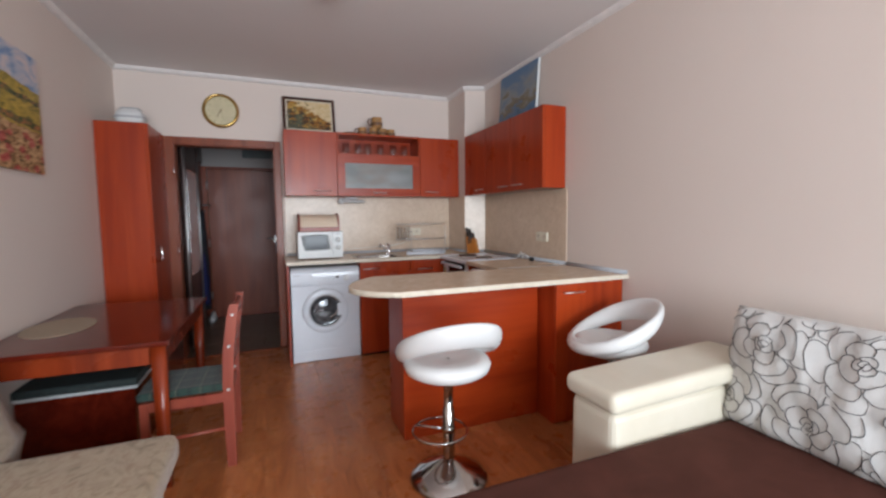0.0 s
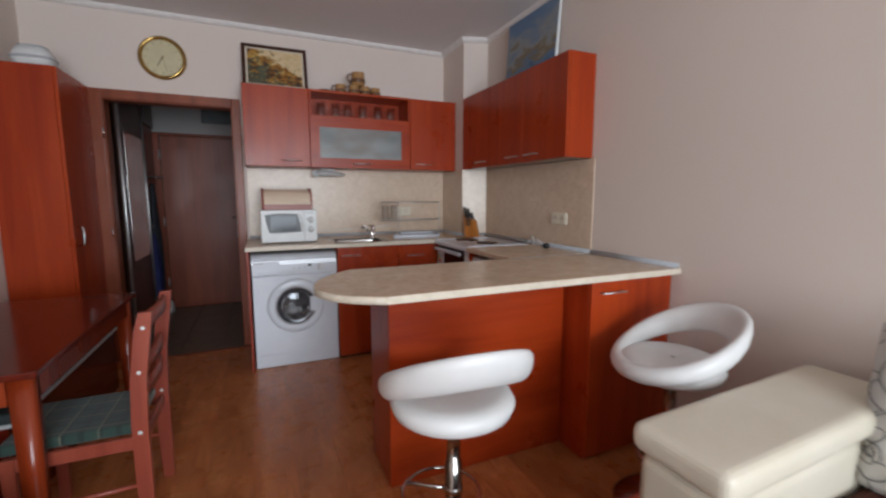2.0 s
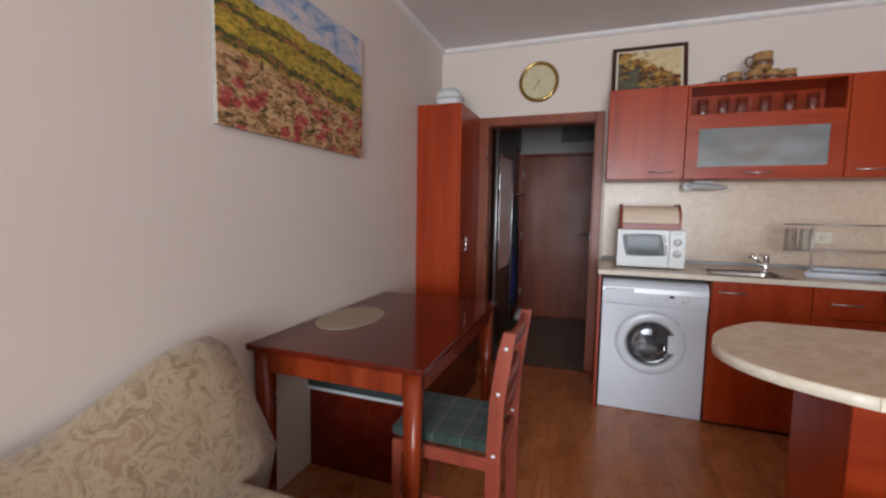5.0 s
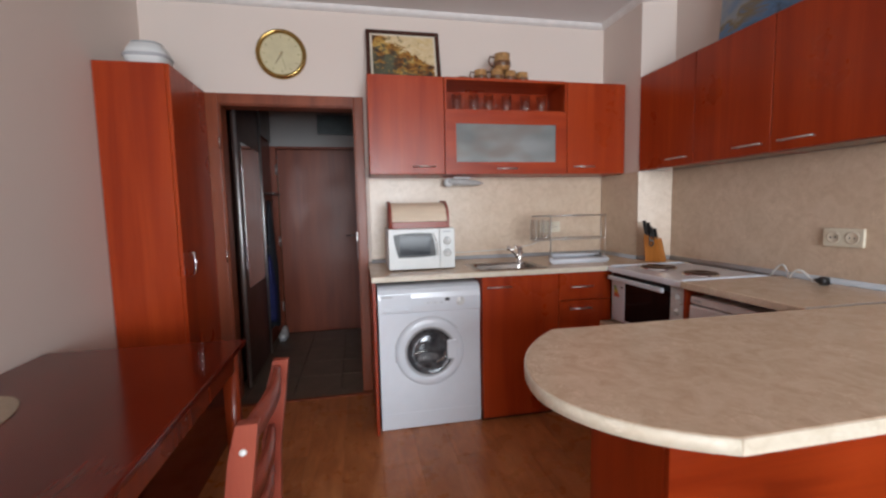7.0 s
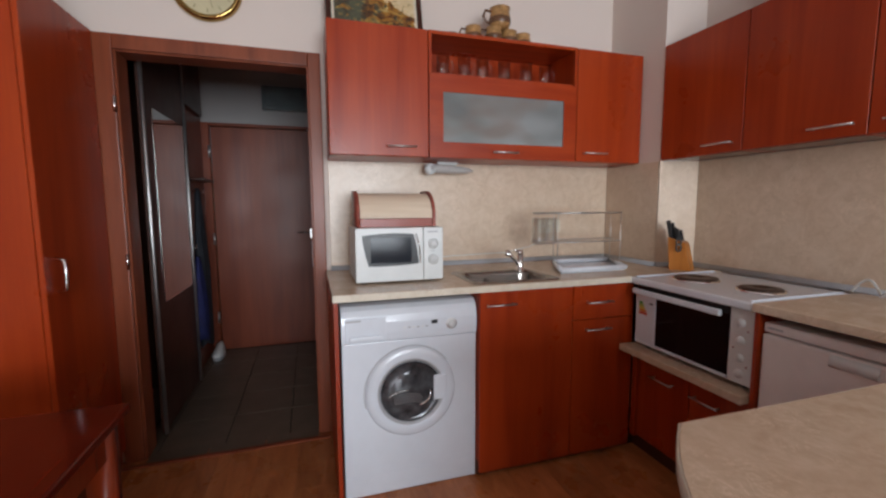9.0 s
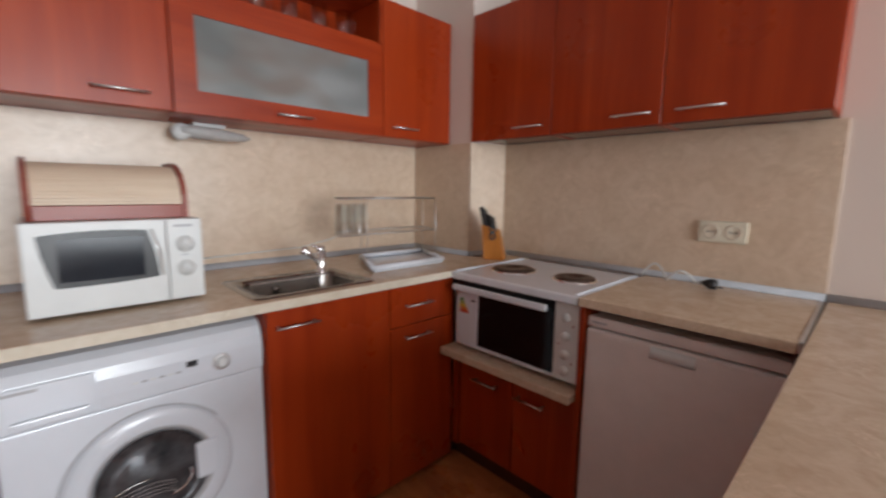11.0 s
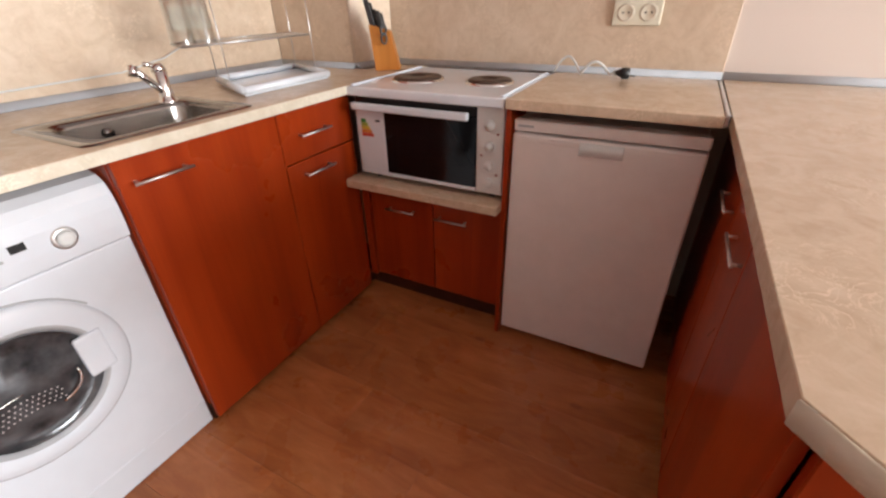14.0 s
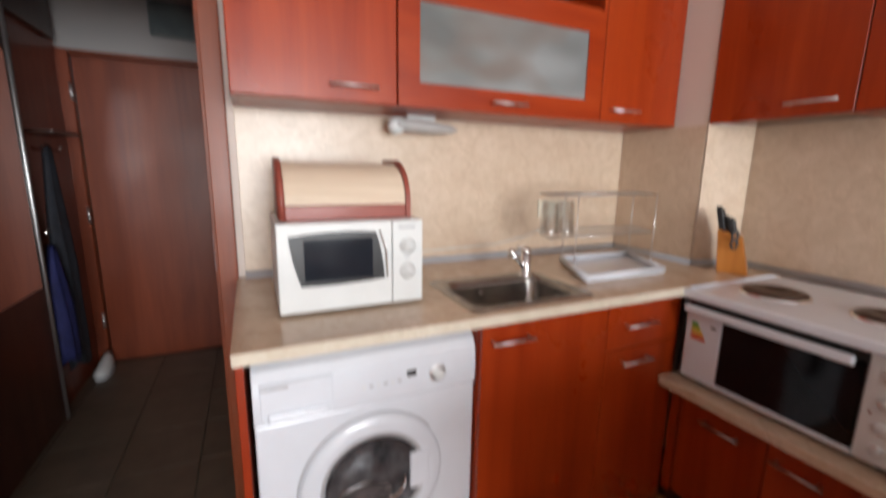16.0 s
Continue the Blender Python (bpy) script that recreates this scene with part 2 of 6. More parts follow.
STEEL = plain("brushed_steel", (0.30, 0.285, 0.27), 0.18, 1.0, 0.08, 30, 0.04)
STOOLCHROME = plain("worn_chrome", (0.50, 0.48, 0.46), 0.13, 1.0, 0.12, 9, bump=0.01)
ALU = plain("satin_aluminium", (0.70, 0.70, 0.70), 0.42, 1.0, 0.05)
STRIP = plain("grey_sealing_strip", (0.42, 0.44, 0.47), 0.55, 0.0, 0.08)
BRASS = plain("polished_brass", (0.42, 0.28, 0.10), 0.12, 1.0, 0.05)
MARK = plain("faded_dial_print", (0.36, 0.31, 0.18), 0.4)
DIAL = plain("cream_dial", (0.58, 0.52, 0.33), 0.35, wear=0.08)
HOTPLATE = plain("cast_iron_plate", (0.075, 0.045, 0.032), 0.42, 0.5, 0.25, 60, 0.1)
MIRROR = plain("mirror_silver", (0.86, 0.87, 0.86), 0.02, 1.0, 0.0, bump=0.0)
BEECH = wood("beech_block", (0.40, 0.14, 0.024), (0.48, 0.175, 0.032), (0.55, 0.21, 0.045), "z", 0.4, 0.1)
TAMBOUR = wood("tambour_slats", (0.62, 0.49, 0.36), (0.70, 0.56, 0.42), (0.76, 0.63, 0.49), "x", 0.45, 0.0)
BREADRED = wood("breadbox_red", (0.22, 0.05, 0.035), (0.28, 0.065, 0.045), (0.33, 0.08, 0.055), "x", 0.4, 0.1)


def leather():
    n = Nodes("white_leatherette")
    cell = n.voronoi(260.0).outputs["Distance"]
    fold = n.noise(9.0, None, 4)
    c = n.ramp(n.noise(5.0), (0.3, (0.68, 0.68, 0.67)), (0.7, (0.75, 0.75, 0.74)))
    return n.done(c, 0.38, bump=n.mix(0.35, cell, fold), strength=0.12, dist=0.002)


def cream_leather():
    n = Nodes("cream_leatherette")
    cell = n.voronoi(230.0).outputs["Distance"]
    fold = n.noise(7.0, None, 5, 0.6, 0.6)
    c = n.ramp(n.noise(4.0, None, 5), (0.3, (0.66, 0.60, 0.47)), (0.7, (0.74, 0.68, 0.56)))
    return n.done(c, 0.42, bump=n.mix(0.6, cell, fold), strength=0.2, dist=0.004)


def brown_cover():
    n = Nodes("brown_microfibre")
    nap = n.noise(320.0, None, 3)
    big = n.noise(4.5, None, 4, 0.6, 0.8)
    c = n.ramp(big, (0.3, (0.066, 0.023, 0.016)), (0.7, (0.094, 0.034, 0.024)))
    return n.done(c, 0.9, bump=n.mix(0.5, nap, big), strength=0.25, dist=0.006, Specular_IOR_Level=0.15)


def rose_fabric():
    n = Nodes("white_cushion_cotton")
    weave = n.noise(420.0, None, 2)
    fold = n.noise(9.0, n.at((1, 1.6, 0.8)), 3, 0.55, 0.6)
    cloth = n.ramp(n.noise(6.0), (0.3, (0.61, 0.60, 0.58)), (0.7, (0.70, 0.69, 0.67)))
    return n.done(cloth, 0.7, bump=n.mix(0.75, weave, fold), strength=0.6, dist=0.012)


def plaid():
    n = Nodes("green_plaid_fabric")
    sep = n.t.nodes.new("ShaderNodeSeparateXYZ")
    n.link(n.co, sep.inputs[0])
    c = (0.020, 0.045, 0.035)
    for axis, k, w, col in (("X", 18.0, 0.30, (0.006, 0.012, 0.011)), ("Y", 18.0, 0.30, (0.006, 0.012, 0.011)), ("X", 9.0, 0.06, (0.16, 0.17, 0.12)), ("Y", 9.0, 0.06, (0.16, 0.17, 0.12))):
        m = n.math("LESS_THAN", n.math("FRACT", n.math("MULTIPLY", sep.outputs[axis], k)), w)
        c = n.mix(n.math("MULTIPLY", m, 0.6), c, col)
    return n.done(c, 0.85, bump=n.noise(380.0, None, 2), strength=0.2, dist=0.002, Sheen_Weight=0.2)


def beige_pattern():
    n = Nodes("beige_chenille")
    a = n.noise(14.0, None, 5, 0.6, 1.5)
    b = n.noise(260.0, None, 2)
    v = n.voronoi(11.0, n.at((1, 1, 1))).outputs["Distance"]
    c = n.ramp(a, (0.35, (0.22, 0.15, 0.075)), (0.5, (0.38, 0.285, 0.175)), (0.62, (0.27, 0.175, 0.095)))
    c = n.mix(n.ramp(v, (0.2, 0.25), (0.4, 0.0)), c, (0.30, 0.20, 0.13))
    return n.done(c, 0.88, bump=n.mix(0.5, a, b), strength=0.3, dist=0.004, Sheen_Weight=0.3)


def frosted():
    """Frosted grey glass, with the crockery behind it only as soft smudges."""
    n = Nodes("frosted_glass")
    light = n.noise(2.6, n.at((1.2, 1, 2.6), loc=(0.3, 0, 0.2)), 1.5, 0.5)
    warm = n.noise(4.2, n.at((1, 1, 1.7), loc=(1.7, 0, 0.9)), 1.0, 0.5)
    c = n.ramp(light, (0.30, (0.19, 0.21, 0.205)), (0.72, (0.42, 0.45, 0.45)))
    c = n.mix(n.ramp(warm, (0.50, 0.0), (0.70, 0.55)), c, (0.26, 0.17, 0.12))
    return n.done(c, 0.32, bump=n.noise(350.0, None, 2), strength=0.08, dist=0.001, Transmission_Weight=0.35)


def clear_glass():
    """Thin clear glass: what is behind shows through, with a gloss that grows to the edges."""
    m = bpy.data.materials.new("clear_glass")
    m.use_nodes = True
    t = m.node_tree
    t.nodes.clear()
    end, mixer = t.nodes.new("ShaderNodeOutputMaterial"), t.nodes.new("ShaderNodeMixShader")
    see, gloss, rim = t.nodes.new("ShaderNodeBsdfTransparent"), t.nodes.new("ShaderNodeBsdfGlossy"), t.nodes.new("ShaderNodeLayerWeight")
    see.inputs["Color"].default_value = (0.97, 0.98, 0.98, 1)
    gloss.inputs["Roughness"].default_value = 0.12
    rim.inputs["Blend"].default_value = 0.5
    share = t.nodes.new("ShaderNodeMath")
    share.operation, share.inputs[1].default_value, share.inputs[2].default_value = "MULTIPLY_ADD", 0.36, 0.06
    t.links.new(rim.outputs["Facing"], share.inputs[0])
    t.links.new(share.outputs[0], mixer.inputs[0])
    t.links.new(see.outputs[0], mixer.inputs[1])
    t.links.new(gloss.outputs[0], mixer.inputs[2])
    t.links.new(mixer.outputs[0], end.inputs["Surface"])
    return m


def hall_tile():
    n = Nodes("hall_tile")
    oi = n.t.nodes.new("ShaderNodeObjectInfo").outputs["Random"]
    c = n.ramp(n.noise(9.0, None, 5), (0.3, (0.120, 0.092, 0.066)), (0.7, (0.165, 0.130, 0.096)))
    c = n.mix(1.0, c, n.ramp(oi, (0.0, 0.85), (1.0, 1.0)), "MULTIPLY")
    return n.done(c, 0.35, bump=n.noise(60.0), strength=0.05)


def laminate():
    """Warm mottled laminate: soft lengthwise flames, blotches, a few small knots, each board of its own tone."""
    n = Nodes("laminate_plank")
    own = n.t.nodes.new("ShaderNodeObjectInfo").outputs["Random"]
    sh = n.node("ShaderNodeVectorMath")
    sh.operation = "ADD"
    n.link(n.co, sh.inputs[0])
    n.link(n.math("MULTIPLY", own, 40.0), sh.inputs[1])
    src = sh.outputs[0]
    flame = n.noise(1.0, n.at((13, 2.6, 8), source=src), 5, 0.62, 1.3)
    blotch = n.noise(5.5, n.at((1.5, 0.8, 1), source=src), 4, 0.6, 0.8)
    pore = n.noise(1.0, n.at((210, 14, 60), source=src), 3, 0.6)
    c = n.ramp(flame, (0.30, (0.33, 0.096, 0.029)), (0.48, (0.47, 0.157, 0.050)), (0.68, (0.58, 0.222, 0.081)))
    c = n.mix(n.ramp(blotch, (0.42, 0.0), (0.68, 0.55)), c, (0.34, 0.105, 0.034))
    knot = n.voronoi(4.6, n.at((1.0, 0.62, 0.2), source=src)).outputs["Distance"]
    c = n.mix(n.ramp(n.math("ADD", knot, n.math("MULTIPLY", flame, 0.10)), (0.085, 0.6), (0.12, 0.0)), c, (0.20, 0.055, 0.019))
    c = n.mix(n.ramp(pore, (0.55, 0.0), (0.8, 0.22)), c, (0.24, 0.07, 0.022))
    c = n.mix(1.0, c, n.ramp(own, (0.0, 0.78), (1.0, 1.06)), "MULTIPLY")
    rough = n.ramp(n.noise(7.0, None, 4), (0.3, 0.24), (0.7, 0.34))
    return n.done(c, rough, bump=pore, strength=0.05, dist=0.001, coat=0.12, Specular_IOR_Level=0.36)


LEATHER, CREAM, BROWN, ROSE, PLAID, CHENILLE = leather(), cream_leather(), brown_cover(), rose_fabric(), plaid(), beige_pattern()
FROST, GLASS, TILE, PLANK = frosted(), clear_glass(), hall_tile(), laminate()
PIPING = plain("pale_piping", (0.50, 0.52, 0.52), 0.6)
BENCHTOP = plain("dark_green_fabric", (0.020, 0.028, 0.027), 0.85, wear=0.3, scale=40, bump=0.2)
MAT_STRAW = plain("straw_placemat", (0.36, 0.29, 0.21), 0.8, wear=0.15, scale=90, bump=0.3)
GLAZE = plain("ochre_glaze", (0.40, 0.22, 0.085), 0.28, wear=0.35, scale=45)
GLAZE_DARK = plain("brown_glaze", (0.13, 0.06, 0.03), 0.28, wear=0.3, scale=45)
GROUT = plain("dark_grout", (0.122, 0.096, 0.071), 0.8)
COAT_BLUE = plain("blue_jacket", (0.012, 0.015, 0.085), 0.8, wear=0.3, scale=20, bump=0.3)
COAT_DARK = plain("dark_jacket", (0.02, 0.022, 0.03), 0.8, wear=0.3, scale=20, bump=0.3)
METER = plain("dark_meter_plastic", (0.09, 0.115, 0.12), 0.4, wear=0.15)
LAMPPLASTIC = plain("smoky_lamp_plastic", (0.64, 0.63, 0.62), 0.25, wear=0.1, Transmission_Weight=0.35)


def poppy_painting(y0, y1, z0, z1):
    """Hills, a wide field of poppies and a clouded sky, in oil."""
    n = Nodes("poppy_field_painting")
    sep = n.t.nodes.new("ShaderNodeSeparateXYZ")
    n.link(n.co, sep.inputs[0])
    u = n.math("DIVIDE", n.math("SUBTRACT", sep.outputs["Y"], y0), y1 - y0)
    v = n.math("DIVIDE", n.math("SUBTRACT", sep.outputs["Z"], z0), z1 - z0)
    daub = n.noise(22.0, n.at((1, 1, 2.2)), 4, 0.6, 0.8)
    wob = n.math("MULTIPLY", n.math("SUBTRACT", n.noise(7.0, None, 3), 0.5), 0.10)
    sky_c = n.ramp(n.noise(6.0, n.at((1, 1, 2.0)), 3, 0.6, 0.8), (0.36, (0.16, 0.26, 0.46)), (0.48, (0.40, 0.44, 0.54)), (0.60, (0.62, 0.53, 0.53)))
    gold = n.ramp(daub, (0.34, (0.10, 0.095, 0.012)), (0.5, (0.36, 0.25, 0.025)), (0.64, (0.54, 0.36, 0.05)))
    hedge = n.ramp(daub, (0.36, (0.02, 0.028, 0.010)), (0.5, (0.09, 0.10, 0.022)), (0.60, (0.34, 0.12, 0.04)))
    field = n.ramp(daub, (0.36, (0.045, 0.05, 0.018)), (0.46, (0.30, 0.15, 0.06)), (0.60, (0.58, 0.37, 0.19)))
    dots = n.voronoi(16.0, n.at((1, 0.8, 1.15))).outputs["Distance"]
    poppy = n.ramp(daub, (0.3, (0.16, 0.012, 0.014)), (0.5, (0.40, 0.055, 0.05)), (0.72, (0.55, 0.22, 0.18)))
    low = n.ramp(n.math("ADD", v, n.math("MULTIPLY", wob, 2.0)), (0.30, 1.0), (0.42, 0.0))
    field = n.mix(n.math("MULTIPLY", n.ramp(dots, (0.36, 0.95), (0.47, 0.0)), low), field, poppy)

    def above(line, slope):
        return n.math("GREATER_THAN", n.math("ADD", n.math("ADD", v, wob), n.math("MULTIPLY", u, slope)), line)

    c = n.mix(above(0.455, 0.11), field, gold)
    c = n.mix(above(0.475, 0.115), c, hedge)
    c = n.mix(above(0.525, 0.105), c, gold)
    c = n.mix(above(0.635, 0.055), c, hedge)
    c = n.mix(above(0.675, 0.055), c, gold)
    c = n.mix(above(0.79, 0.09), c, sky_c)
    return n.done(c, 0.5, bump=daub, strength=0.3, dist=0.003)


def brush_painting(name, axis, stops, scale, lean):
    n = Nodes(name)
    a = n.noise(scale, n.at(lean), 4, 0.58, 0.5)
    sep = n.t.nodes.new("ShaderNodeSeparateXYZ")
    n.link(n.co, sep.inputs[0])
    h = n.math("MULTIPLY", n.math("SUBTRACT", sep.outputs["Z"], axis[0]), axis[1])
    c = n.ramp(n.math("ADD", n.math("MULTIPLY", a, axis[2]), h), *stops)
    return n.done(c, 0.45, bump=a, strength=0.2, dist=0.002)




def autumn_painting(x0, z0):
    """Ochre trees before a pale sky, dark undergrowth to one side and below."""
    n = Nodes("autumn_painting")
    sep = n.t.nodes.new("ShaderNodeSeparateXYZ")
    n.link(n.co, sep.inputs[0])
    u = n.math("DIVIDE", n.math("SUBTRACT", sep.outputs["X"], x0), 0.416)
    v = n.math("DIVIDE", n.math("SUBTRACT", sep.outputs["Z"], z0), 0.29)
    a = n.noise(11.0, n.at((1, 1, 1.2)), 5, 0.6, 1.2)
    b = n.noise(19.0, n.at((1, 1, 1.6), loc=(3, 1, 7)), 4, 0.6, 0.8)
    c = n.ramp(a, (0.36, (0.07, 0.022, 0.008)), (0.48, (0.30, 0.13, 0.022)), (0.62, (0.52, 0.33, 0.08)))
    sky = n.ramp(b, (0.3, (0.62, 0.46, 0.22)), (0.7, (0.74, 0.62, 0.42)))
    pale = n.math("ADD", n.math("ADD", n.math("MULTIPLY", u, 0.5), n.math("MULTIPLY", v, 0.55)), n.math("MULTIPLY", a, 0.7))
    c = n.mix(n.ramp(pale, (0.98, 0.0), (1.12, 0.9)), c, sky)
    dim = n.math("ADD", n.math("ADD", n.math("MULTIPLY", u, 0.25), n.math("MULTIPLY", v, 0.30)), n.math("MULTIPLY", b, 1.0))
    c = n.mix(n.ramp(dim, (0.66, 0.95), (0.80, 0.0)), c, n.ramp(a, (0.4, (0.035, 0.022, 0.018)), (0.6, (0.07, 0.085, 0.06))))
    return n.done(c, 0.4, bump=a, strength=0.2, dist=0.002)


AUTUMN = autumn_painting(0.22, 2.192)
SEASIDE = brush_painting("seaside_painting", (2.15, 1.25, 0.9), ((0.42, (0.05, 0.07, 0.08)), (0.55, (0.10, 0.20, 0.36)), (0.66, (0.20, 0.15, 0.07)), (0.76, (0.28, 0.30, 0.30)), (0.98, (0.13, 0.22, 0.36))), 4.5, (1, 1, 2.0))
CANVAS = plain("raw_canvas", (0.40, 0.37, 0.33), 0.8, wear=0.1, scale=60, bump=0.2)
POPPY = poppy_painting(2.268, 3.258, 1.582, 2.232)

# ---- structure ----
T = 0.12
setting("floor", box(XL - T, XR + T, YB - T, YF, -0.10, -0.010, 0), GROUT, "subfloor beneath the wooden laminate", "floor")
FLOOR = bpy.data.objects["floor"]
setting("floor_hall", box(-1.5, 0.45, YF + 0.0, 6.55, -0.10, -0.012, 0), GROUT, "dark grout bed of the hall floor", "floor")
HALLFLOOR = bpy.data.objects["floor_hall"]
setting("ceiling", box(XL - T, XR + T, YB - T, YF + T, ZC, ZC + 0.1, 0), CEIL, "matt off-white painted ceiling", "ceiling")
setting("ceiling_hall", box(-1.5, 0.45, YF + T, 6.55, ZC, ZC + 0.1, 0), CEIL, "shaded white hall ceiling", "ceiling")
setting("wall_west", box(XL - T, XL, YB, YF, -0.05, ZC, 0), WALL, "pale peach painted wall", "wall")
setting("wall_east", box(XR, XR + T, YB, YF, -0.05, ZC, 0), WALL, "pale peach painted wall", "wall")
DX0, DX1, DZ = -0.765, 0.075, 2.00
setting("wall_north", join(box(XL - T, DX0 - 0.03, YF, YF + T, -0.05, ZC, 0), box(DX1 + 0.03, XR + T, YF, YF + T, -0.05, ZC, 0),
                           box(DX0 - 0.03, DX1 + 0.03, YF, YF + T, DZ + 0.03, ZC, 0)), WALL, "pale peach wall with a doorway to the hall", "wall")
WX0, WX1, WZ0, WZ1 = -0.5, 1.9, 0.38, 2.42
setting("wall_south", join(box(XL - T, WX0, YB - T, YB, -0.05, ZC, 0), box(WX1, XR + T, YB - T, YB, -0.05, ZC, 0),
                           box(WX0, WX1, YB - T, YB, -0.05, WZ0, 0), box(WX0, WX1, YB - T, YB, WZ1, ZC, 0)), WALL, "pale peach wall with a wide window", "wall")
win = setting("window_1", join(box(WX0, WX0 + 0.06, YB - 0.1, YB - 0.04, WZ0, WZ1), box(WX1 - 0.06, WX1, YB - 0.1, YB - 0.04, WZ0, WZ1),
                               box(WX0 + 0.06, WX1 - 0.06, YB - 0.1, YB - 0.04, WZ0, WZ0 + 0.06), box(WX0 + 0.06, WX1 - 0.06, YB - 0.1, YB - 0.04, WZ1 - 0.06, WZ1),
                               box(0.67, 0.73, YB - 0.1, YB - 0.04, WZ0 + 0.06, WZ1 - 0.06)), APPL, "white plastic double window frame", "window")
for x0, x1 in ((WX0 + 0.06, 0.67), (0.73, WX1 - 0.06)):
    pane = part("pane", box(x0, x1, YB - 0.075, YB - 0.065, WZ0 + 0.06, WZ1 - 0.06, 0), GLASS, win)
    pane.visible_shadow = False
CX, CY = 1.972, 4.212
CF = 4.146  # the column's front runs slightly askew to the side wall
setting("wall_column", prism([(CX, CY), (XR, CF), (XR, YF), (CX, YF)], 0, ZC, 0), WALL, "boxed pipe column painted pale peach", "column")
# hall shell, its wall colour lowered to keep the hall dim
setting("wall_hall_west", box(-1.5, -1.42, YF + T, 6.5, -0.05, ZC, 0), HALL_WALL_SHADED, "hall wall behind the wardrobe, shade put into its paint", "wall")
setting("wall_hall_east", box(0.37, 0.45, YF + T, 6.5, -0.05, ZC, 0), HALL_WALL_SHADED, "plain hall wall, shade put into its paint", "wall")
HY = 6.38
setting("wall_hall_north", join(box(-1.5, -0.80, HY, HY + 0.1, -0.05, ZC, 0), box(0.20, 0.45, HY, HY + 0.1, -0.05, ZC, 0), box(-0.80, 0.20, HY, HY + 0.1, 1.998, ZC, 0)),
        HALL_WALL_SHADED, "hall wall above the entrance door, shade put into its paint", "wall")


def coving(points):
    """A small quarter-round cornice along the top of the walls."""
    rows = []
    for (x, y), (nx, ny) in points:
        rows.append([(x + nx * a, y + ny * a, ZC - b) for a, b in ((0, 0.036), (0.010, 0.034), (0.024, 0.024), (0.034, 0.010), (0.036, 0.0))])
    return sheet(rows)


setting("trim_cornice", join(coving([((XL, YB), (1, 0)), ((XL, YF), (1, -1))]), coving([((XL, YF), (1, -1)), ((CX, YF), (-1, -1))]), coving([((CX, YF), (-1, -1)), ((CX, CY), (-1, -1))]),
                             coving([((CX, CY), (-1, -1)), ((XR, CF), (-1, -1))]), coving([((XR, CF), (-1, -1)), ((XR, YB), (-1, 0))])), COVE, "narrow white cornice under the ceiling", "cornice")

# doorway casing, jambs and threshold
door = setting("door_1", join(box(DX0 - 0.03, DX0, YF - 0.004, YF + T + 0.004, 0, DZ + 0.03), box(DX1, DX1 + 0.03, YF - 0.004, YF + T + 0.004, 0, DZ + 0.03), box(DX0, DX1, YF - 0.004, YF + T + 0.004, DZ, DZ + 0.03)),
               CASING, "reddish brown veneered frame of an open doorway", "doorway")
for x0, x1, z0, z1 in ((DX0 - 0.097, DX0 - 0.008, 0, DZ + 0.075), (DX1 + 0.008, DX1 + 0.072, 0, DZ + 0.075)):
    part("casing", box(x0, x1, YF - 0.022, YF - 0.005, z0, z1, 0.005, 2), CASING, door)
part("casing", box(DX0 - 0.008, DX1 + 0.008, YF - 0.0215, YF - 0.005, DZ + 0.008, DZ + 0.075, 0.005, 2), CASING, door)
part("strike_plate", box(DX1 - 0.003, DX1 - 0.0005, YF + 0.025, YF + 0.045, 0.95, 1.09, 0.0005), STRIP, door, "brushed metal strike plate")
for z in (0.98, 1.72):
    part("hinge", join(tube([(DX0 - 0.012, YF - 0.026, z), (DX0 - 0.012, YF - 0.026, z + 0.075)], 0.007)), CHROME, door, "chrome hinge barrel")
setting("trim_threshold", box(DX0 - 0.09, DX1 + 0.06, 4.572, 4.604, 0.0005, 0.008, 0.003), CASING, "thin wooden threshold strip", "threshold")

# entrance door at the end of the hall
ent = setting("door_2", box(-0.73, 0.13, HY + 0.02, HY + 0.06, -0.011, 1.965, 0.002), DOOR_WOOD, "closed brown veneered entrance door", "door")
for x0, x1 in ((-0.80, -0.735), (0.135, 0.20)):
    part("door_frame", box(x0, x1, HY - 0.02, HY + 0.1, 0, 1.995, 0.004), DOOR_WOOD, ent)
part("door_frame", box(-0.735, 0.135, HY - 0.0195, HY + 0.1, 1.968, 1.995, 0.004), DOOR_WOOD, ent)
part("door_handle", join(tube([(0.065, HY + 0.02, 1.04), (0.065, HY - 0.035, 1.04), (-0.05, HY - 0.038, 1.04)], 0.006), box(0.055, 0.077, HY + 0.012, HY + 0.021, 0.98, 1.075, 0.003)), STEEL, ent, "dull chrome lever handle")
for z in (0.25, 0.95, 1.70):
    part("hinge", tube([(-0.738, HY - 0.026, z), (-0.738, HY - 0.026, z + 0.10)], 0.009), ALU, ent)

# ---- hall furniture ----
HX = -0.735
hw = thing("sliding_wardrobe", "dark brown hall wardrobe with a mirrored sliding door", "wardrobe", (-1.05, 5.2, 0))
part("side_panel", box(-1.415, HX - 0.05, 5.60, 5.62, 0, 2.4), NICHE, hw)
part("side_panel", box(-1.415, HX - 0.05, YF + T + 0.002, YF + T + 0.02, 0, 2.4), NICHE, hw)
part("top_panel", box(-1.415, HX, YF + T + 0.021, 5.599, 2.381, 2.4), NICHE, hw)
part("plinth", box(HX - 0.09, HX - 0.07, YF + T + 0.021, 5.599, 0.0, 0.03), NICHE, hw)
